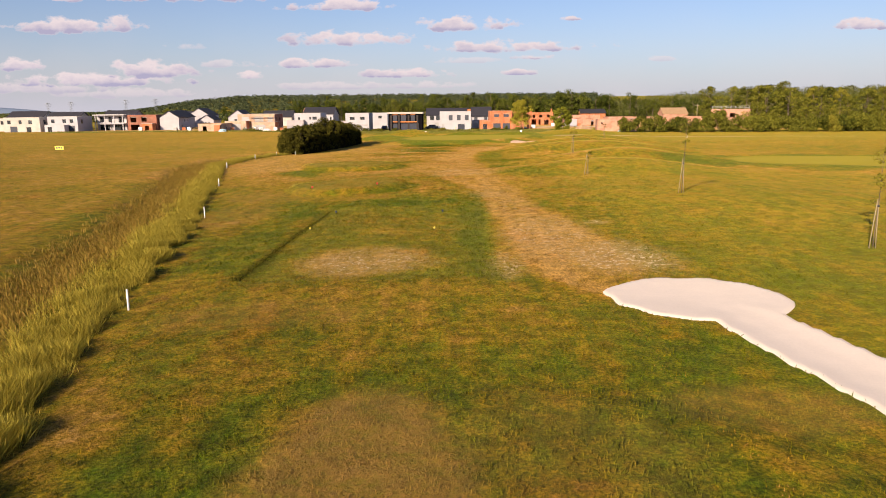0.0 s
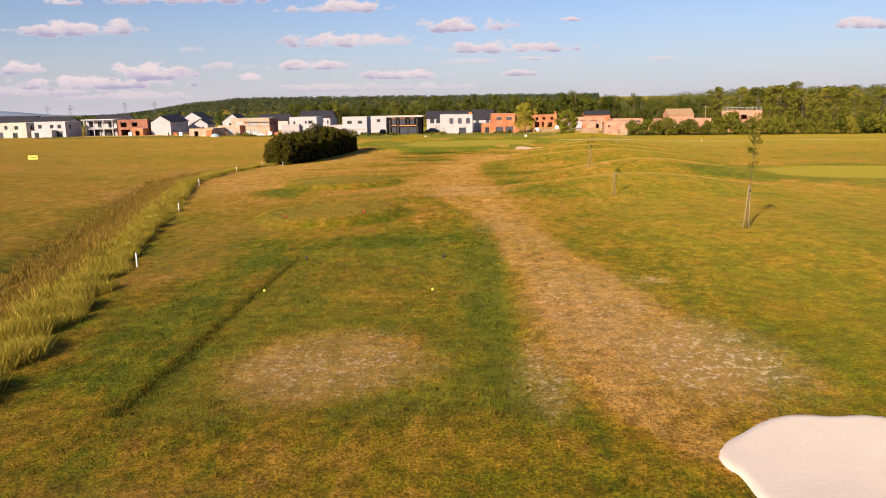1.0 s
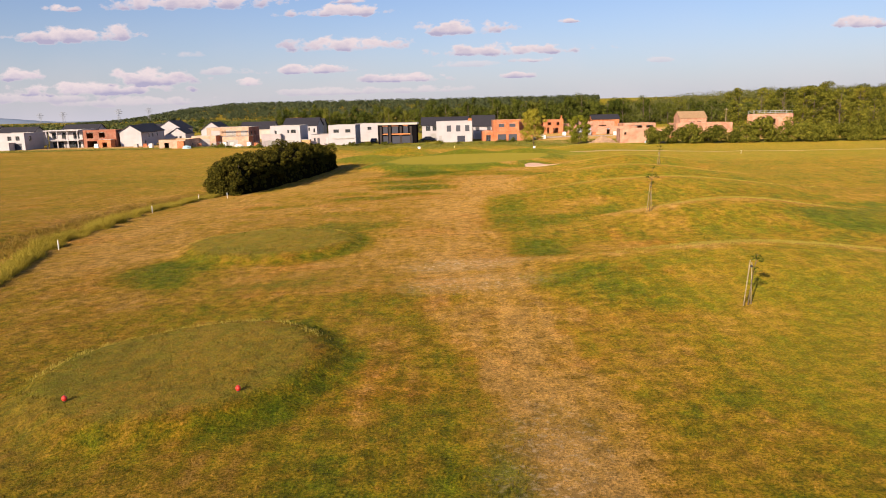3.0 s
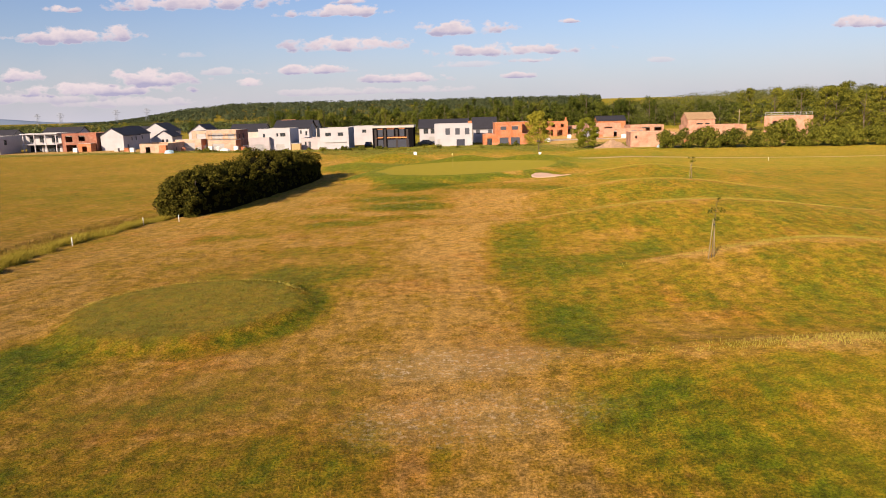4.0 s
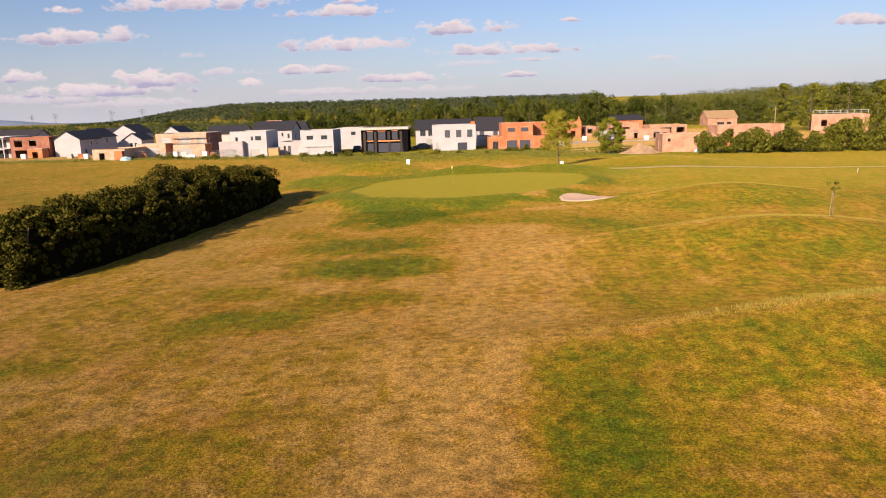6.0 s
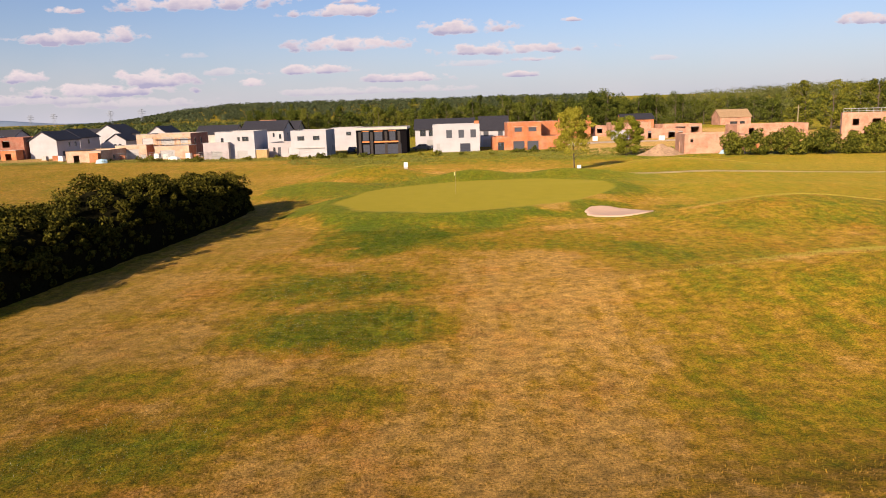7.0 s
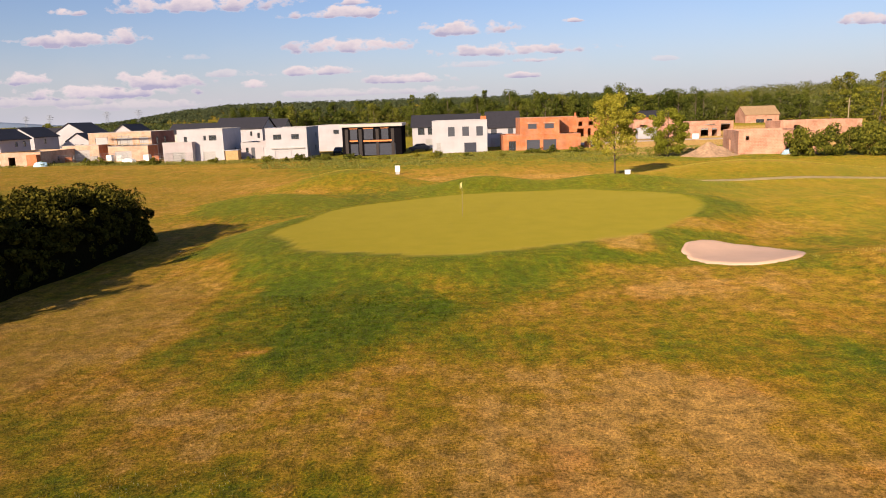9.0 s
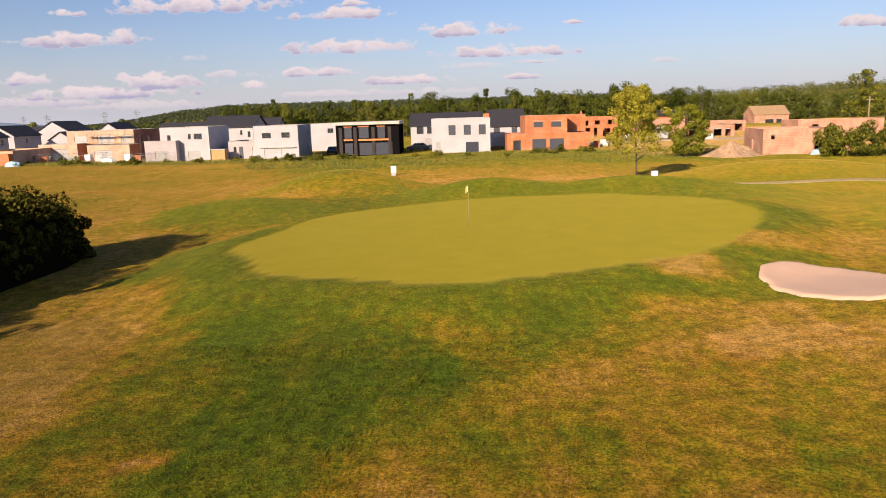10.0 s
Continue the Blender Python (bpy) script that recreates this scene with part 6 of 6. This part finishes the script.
def sapling(x, y, tall, seed, stake=1.75, leafy=9, lean=0.05, low=0.55):
    """A whip tied between two stakes that lean together, with a few small leaves near its top."""
    rng = np.random.default_rng(seed)
    t = thing("staked_sapling", pose(x, y, ground_z(x, y)), "thin young sapling tied between two pale wooden stakes", "sapling", "saplings on the mounds")
    for sx, sy, tx in ((-0.17, -0.05, 0.0), (0.14, 0.06, 0.07)):
        bm = bmesh.new()
        tube(bm, (sx, sy, -0.2), (tx, sy * 0.4, stake * (1 if sx < 0 else 0.94)), 0.020, 0.018, 7)
        part("stake", bm, STAKE_WOOD, t, "pale wooden stake")
    bm = bmesh.new()
    top = Vector((tall * lean, rng.uniform(-0.1, 0.1), tall))
    knee = Vector((0.03 + top.x * 0.35, 0.02, tall * 0.5))
    tube(bm, (0.0, 0, -0.1), knee, 0.02, 0.014, 6)
    tube(bm, knee, top, 0.014, 0.005, 5)
    c = []
    for k in range(leafy):
        u = low + (1 - low) * rng.uniform(0, 1)
        p = knee.lerp(top, max(0, (u - 0.5) * 2)) if u > 0.5 else Vector((0, 0, 0)).lerp(knee, u * 2)
        q = p + Vector((rng.normal(0, 0.14), rng.normal(0, 0.14), rng.uniform(0.02, 0.2)))
        tube(bm, p, q, 0.008, 0.003, 4)
        c.append(tuple(q))
    part("stem", bm, BARK, t)
    v, f = leaves(rng, c, rng.uniform(0.08, 0.17, len(c)), 26, 0.04)
    ob = new("foliage", raw_mesh("foliage", v, f, SHRUB_LEAF))
    ob.parent = t
    bm = bmesh.new()
    tube(bm, (-0.03, 0, stake * 0.86), (0.09, 0, stake * 0.86), 0.035, 0.035, 8)
    part("tie", bm, FRAME, t)


sapling(12.9, 34.2, 3.9, 1, 1.85, 16, 0.035, 0.66)
sapling(10.5, 48.6, 1.7, 2, 1.5, 4, 0.12, 0.5)
sapling(12.9, 69.2, 2.5, 3, 1.75, 7, 0.04, 0.6)
sapling(23.4, 104.2, 1.9, 4, 1.5, 6, 0.10, 0.6)
sapling(15.4, 20.6, 3.4, 5, 1.75, 16, 0.03, 0.45)


# ---- on the building sites ----
def soil_heap(x, y, rx, ry, tall, seed):
    bm = bmesh.new()
    rings = []
    for i in range(15):
        q = i / 14
        ring = []
        for k in range(44):
            a = k * 6.2832 / 44
            p = Vector((q * math.cos(a), q * math.sin(a), seed * 3.1))
            w = 1 + 0.25 * noise.noise(p * 1.8)
            z = tall * (max(0, 1 - q) ** 1.15 * (1 + 0.5 * noise.noise(p * 2.6)) + 0.10 * noise.noise(p * 9) * (1 - q)) - 0.12 * (q > 0.97)
            ring.append(bm.verts.new((rx * q * w * math.cos(a), ry * q * w * math.sin(a), z)))
        rings.append(ring)
    for lower, upper in zip(rings[1:], rings[2:]):
        for k in range(44):
            bm.faces.new((lower[k], upper[k], upper[(k + 1) % 44], lower[(k + 1) % 44]))
    bm.faces.new(rings[1])
    for v in rings[0]:
        bm.verts.remove(v)
    bmesh.ops.recalc_face_normals(bm, faces=bm.faces)
    ob = new("spoil_mound", mesh_of("spoil_mound", bm, DIRT))
    ob.matrix_world = pose(x, y, ground_z(x, y) - 0.05)
    tagged(ob, "heap of loose brown soil on the building site", "soil heap")


soil_heap(38.5, 204.0, 4.6, 3.2, 1.9, 1)
soil_heap(50.5, 202.5, 2.8, 2.0, 1.6, 2)


def hut():
    t = thing("timber_hut", pose(-39.4, 231.5, -0.45), "small unpainted timber garden hut beside a white house", "hut")
    part("wall", boxes((-1.15, 1.15, -0.9, 0.9, 0, 2.1)), TIMBER, t)
    part("roof", boxes((-1.3, 1.3, -1.05, 1.05, 2.103, 2.2)), STEEL, t)


hut()


def car(x, y, turn, paint, label):
    t = thing("car", pose(x, y, ground_z(x, y), 0, 0, turn), label, "car")
    bm = bmesh.new()
    prof = [(-2.1, 0.35), (-2.15, 0.75), (-1.3, 0.9), (-0.7, 1.4), (0.9, 1.42), (1.6, 0.95), (2.1, 0.85), (2.15, 0.35)]
    rows = [[bm.verts.new((a, s * (0.86 if b < 1 else 0.7), b)) for a, b in prof] for s in (-1, 1)]
    bm.faces.new(rows[0]); bm.faces.new(rows[1][::-1])
    for k in range(len(prof)):
        bm.faces.new((rows[0][k], rows[1][k], rows[1][(k + 1) % len(prof)], rows[0][(k + 1) % len(prof)]))
    bmesh.ops.recalc_face_normals(bm, faces=bm.faces)
    body = part("body", bm, paint, t)
    for s in (-1, 1):
        part("side_window", boxes((-0.8, 1.0, s * 0.80 - 0.01, s * 0.80 + 0.01, 0.98, 1.3)), GLASS, body)
        for a in (-1.35, 1.35):
            bm = bmesh.new()
            tube(bm, (a, s * 0.66, 0.32), (a, s * 0.88, 0.32), 0.32, 0.32, 14)
            part("wheel", bm, TYRE, t)


car(-5.4, 241, 0, CAR_PAINT, "dark parked car between the black house and the white house")
car(-21.3, 241, 90, CAR_PAINT, "dark parked car beside the black house")


def cart_track():
    """The pale path behind the green, a thin raised strip."""
    bm = bmesh.new()
    prev = None
    for k in range(110):
        u = k / 109
        x = 21.5 + 68 * u
        y = 163.6 - 7.0 * u + 1.2 * math.sin(u * 5)
        row = []
        for s, up in ((-0.52, -0.08), (-0.38, 0.03), (0.38, 0.03), (0.52, -0.08)):
            row.append(bm.verts.new((x, y + s, ground_z(x, y + s) + up)))
        if prev:
            for i in range(3):
                bm.faces.new((prev[i], row[i], row[i + 1], prev[i + 1]))
        prev = row
    tagged(new("path", mesh_of("path", bm, plain("pale_gravel", (0.36, 0.26, 0.12), 0.95, 0, 0.25, 1.5))), "narrow pale gravel path behind the green", "path", kind="structure")


cart_track()


def utility_pole(x, y, tall):
    t = thing("utility_pole", pose(x, y, ground_z(x, y)), "weathered wooden utility pole at the edge of the wood", "pole")
    bm = bmesh.new()
    tube(bm, (0, 0, -0.3), (0, 0, tall), 0.16, 0.11, 8)
    part("shaft", bm, STAKE_WOOD, t)
    part("crossbar", boxes((-0.7, 0.7, -0.06, 0.06, tall - 0.7, tall - 0.55)), STAKE_WOOD, t)


utility_pole(92.0, 268.0, 7.6)


def marker_box(x, y):
    # A plain white marker box; its exact use is unknown.
    t = thing("small_marker_box", pose(x, y, ground_z(x, y)), "small white box on the grass behind the green", "box")
    part("body", boxes((-0.22, 0.22, -0.15, 0.15, 0.0, 0.32)), POST_WHITE, t)
    part("lid", boxes((-0.25, 0.25, -0.18, 0.18, 0.323, 0.38)), POST_WHITE, t)


marker_box(16.9, 163.4)


# Far steel: a matt grey with the haze of distance put into it.
FAR_STEEL = plain("haze_tinted_steel", (0.24, 0.26, 0.30), 0.9, 0, 0.05)


def pylon(x, y, tall):
    t = thing("electricity_pylon", pose(x, y, ground_z(x, y)), "distant grey steel lattice electricity pylon, paled by painted-in haze", "pylon", "pylons on the plain")
    bm = bmesh.new()
    w = tall * 0.11
    for sx in (-1, 1):
        for sy in (-1, 1):
            tube(bm, (sx * w, sy * w, 0), (sx * w * 0.12, sy * w * 0.12, tall), 0.22, 0.16, 4)
    for k in range(7):
        a, b = k / 8, (k + 1) / 8
        ra, rb = w * (1 - 0.88 * a), w * (1 - 0.88 * b)
        tube(bm, (-ra, -ra, tall * a), (rb, -rb, tall * b), 0.10, 0.10, 4)
        tube(bm, (ra, -ra, tall * a), (-rb, -rb, tall * b), 0.10, 0.10, 4)
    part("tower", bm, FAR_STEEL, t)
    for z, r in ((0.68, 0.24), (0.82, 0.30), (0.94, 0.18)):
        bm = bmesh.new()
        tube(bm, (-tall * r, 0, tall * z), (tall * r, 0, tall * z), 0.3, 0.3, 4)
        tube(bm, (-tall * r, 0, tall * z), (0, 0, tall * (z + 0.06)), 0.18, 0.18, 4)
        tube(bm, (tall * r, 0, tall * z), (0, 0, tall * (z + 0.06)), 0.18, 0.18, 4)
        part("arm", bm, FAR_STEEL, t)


for x, y in ((-775, 1500), (-640, 1450), (-850, 1550), (-585, 1460), (-1010, 1600)):
    pylon(x, y, 26)


def pallet(x, y, turn, load):
    t = thing("loaded_pallet", pose(x, y, ground_z(x, y), 0, 0, turn), load[2], "pallet", "pallets on the building sites")
    for k in range(3):
        part("runner", boxes((-0.6, 0.6, -0.5 + 0.45 * k, -0.4 + 0.45 * k, 0, 0.1)), TIMBER, t)
    part("deck", boxes((-0.6, 0.6, -0.5, 0.5, 0.103, 0.14)), TIMBER, t)
    part("load", boxes((-0.55, 0.55, -0.45, 0.45, 0.143, load[0])), load[1], t)


BRICKS = (1.15, ORANGE_BRICK, "wooden pallet stacked with orange hollow bricks")
BLOCKS = (1.0, CONCRETE, "wooden pallet stacked with grey concrete blocks")
WRAPPED = (1.25, POST_WHITE, "wooden pallet with a load wrapped in white plastic")
site = np.random.default_rng(91)
for x, y, load in ((-62.5, 232.0, WRAPPED), (-60.4, 231.2, WRAPPED), (-66.0, 233.0, BLOCKS), (-55.8, 232.5, WRAPPED), (-53.6, 231.0, BRICKS), (-69.0, 229.5, BRICKS), (-84.0, 233.0, WRAPPED), (-87.0, 236.0, BRICKS), (-90.5, 238.0, BLOCKS),
                   (-103.0, 240.0, WRAPPED), (26.5, 236.0, BRICKS), (28.2, 238.0, WRAPPED), (53.0, 255.0, WRAPPED), (47.0, 259.0, BRICKS), (38.0, 262.0, WRAPPED), (56.5, 208.0, BRICKS)):
    pallet(x, y, float(site.uniform(-25, 25)), load)


def sheeted_heap(x, y, mat, label, seed):
    bm = bmesh.new()
    bmesh.ops.create_icosphere(bm, subdivisions=3, radius=1.0)
    for v in bm.verts:
        w = 1 + 0.22 * noise.noise(v.co * 2.6 + Vector((seed, 5, 0)))
        v.co = Vector((v.co.x * 1.3 * w, v.co.y * 0.9 * w, max(v.co.z, -0.1) * 0.85 * w))
    ob = new("sheeted_heap", mesh_of("sheeted_heap", bm, mat))
    ob.matrix_world = pose(x, y, ground_z(x, y))
    tagged(ob, label, "heap")


sheeted_heap(-69.8, 221.8, TARP, "heap covered by a pale blue tarpaulin beside the low house", 1)
sheeted_heap(-58.0, 229.5, POST_WHITE, "heap covered by crumpled white sheeting", 2)
sheeted_heap(49.3, 202.3, TARP, "heap under a blue tarpaulin by the unfinished house", 3)


def site_fence(x0, y0, panels, turn, label):
    t = thing("site_fence", pose(x0, y0, ground_z(x0, y0), 0, 0, turn), label, "fence")
    for k in range(panels + 1):
        bm = bmesh.new()
        tube(bm, (k * 2.4, 0, 0), (k * 2.4, 0, 1.6), 0.035, 0.035, 6)
        part("fence_post", bm, STEEL, t)
    for k in range(panels):
        a = k * 2.4 + 0.05
        bm = bmesh.new()
        for z in (0.25, 0.7, 1.15, 1.55):
            tube(bm, (a, 0, z), (a + 2.3, 0, z), 0.018, 0.018, 5)
        for j in range(8):
            tube(bm, (a + 0.15 + j * 0.28, 0, 0.25), (a + 0.15 + j * 0.28, 0, 1.55), 0.01, 0.01, 4)
        part("mesh_panel", bm, STEEL, t)


site_fence(-75.0, 228.5, 7, 4, "temporary steel mesh fence along the building site")
site_fence(-53.0, 229.2, 3, 0, "short run of temporary steel mesh fence")


def container(x, y, turn):
    t = thing("site_container", pose(x, y, ground_z(x, y), 0, 0, turn), "white steel site container on the building plot", "container")
    part("body", boxes((0, 4.2, 0, 2.3, 0.15, 2.5)), WHITE, t)
    for k in range(14):
        part("rib", boxes((0.12 + k * 0.29, 0.2 + k * 0.29, -0.04, -0.003, 0.25, 2.4)), WHITE, t)
    part("skid", boxes((0.1, 4.1, 0.2, 0.5, 0, 0.147)), STEEL, t)
    part("skid", boxes((0.1, 4.1, 1.8, 2.1, 0, 0.147)), STEEL, t)


container(42.5, 262.0, 0)


def site_track():
    """Bare ground between the unfinished houses."""
    bm = bmesh.new()
    prev = None
    for k in range(40):
        u = k / 39
        x, y = 22 + 44 * u, 247 + 9 * math.sin(u * 2.6)
        w = 3.2 + 0.8 * math.sin(u * 9)
        row = [bm.verts.new((x, y + s * w, ground_z(x, y + s * w) + up)) for s, up in ((-1.05, -0.1), (-0.95, 0.06), (0.95, 0.06), (1.05, -0.1))]
        if prev:
            for i in range(3):
                bm.faces.new((prev[i], row[i], row[i + 1], prev[i + 1]))
        prev = row
    tagged(new("site_road", mesh_of("site_road", bm, plain("pale_stony_ground", (0.50, 0.38, 0.28), 0.95, 0, 0.2, 0.8))), "pale stony construction track between the unfinished houses", "road", kind="structure")


site_track()
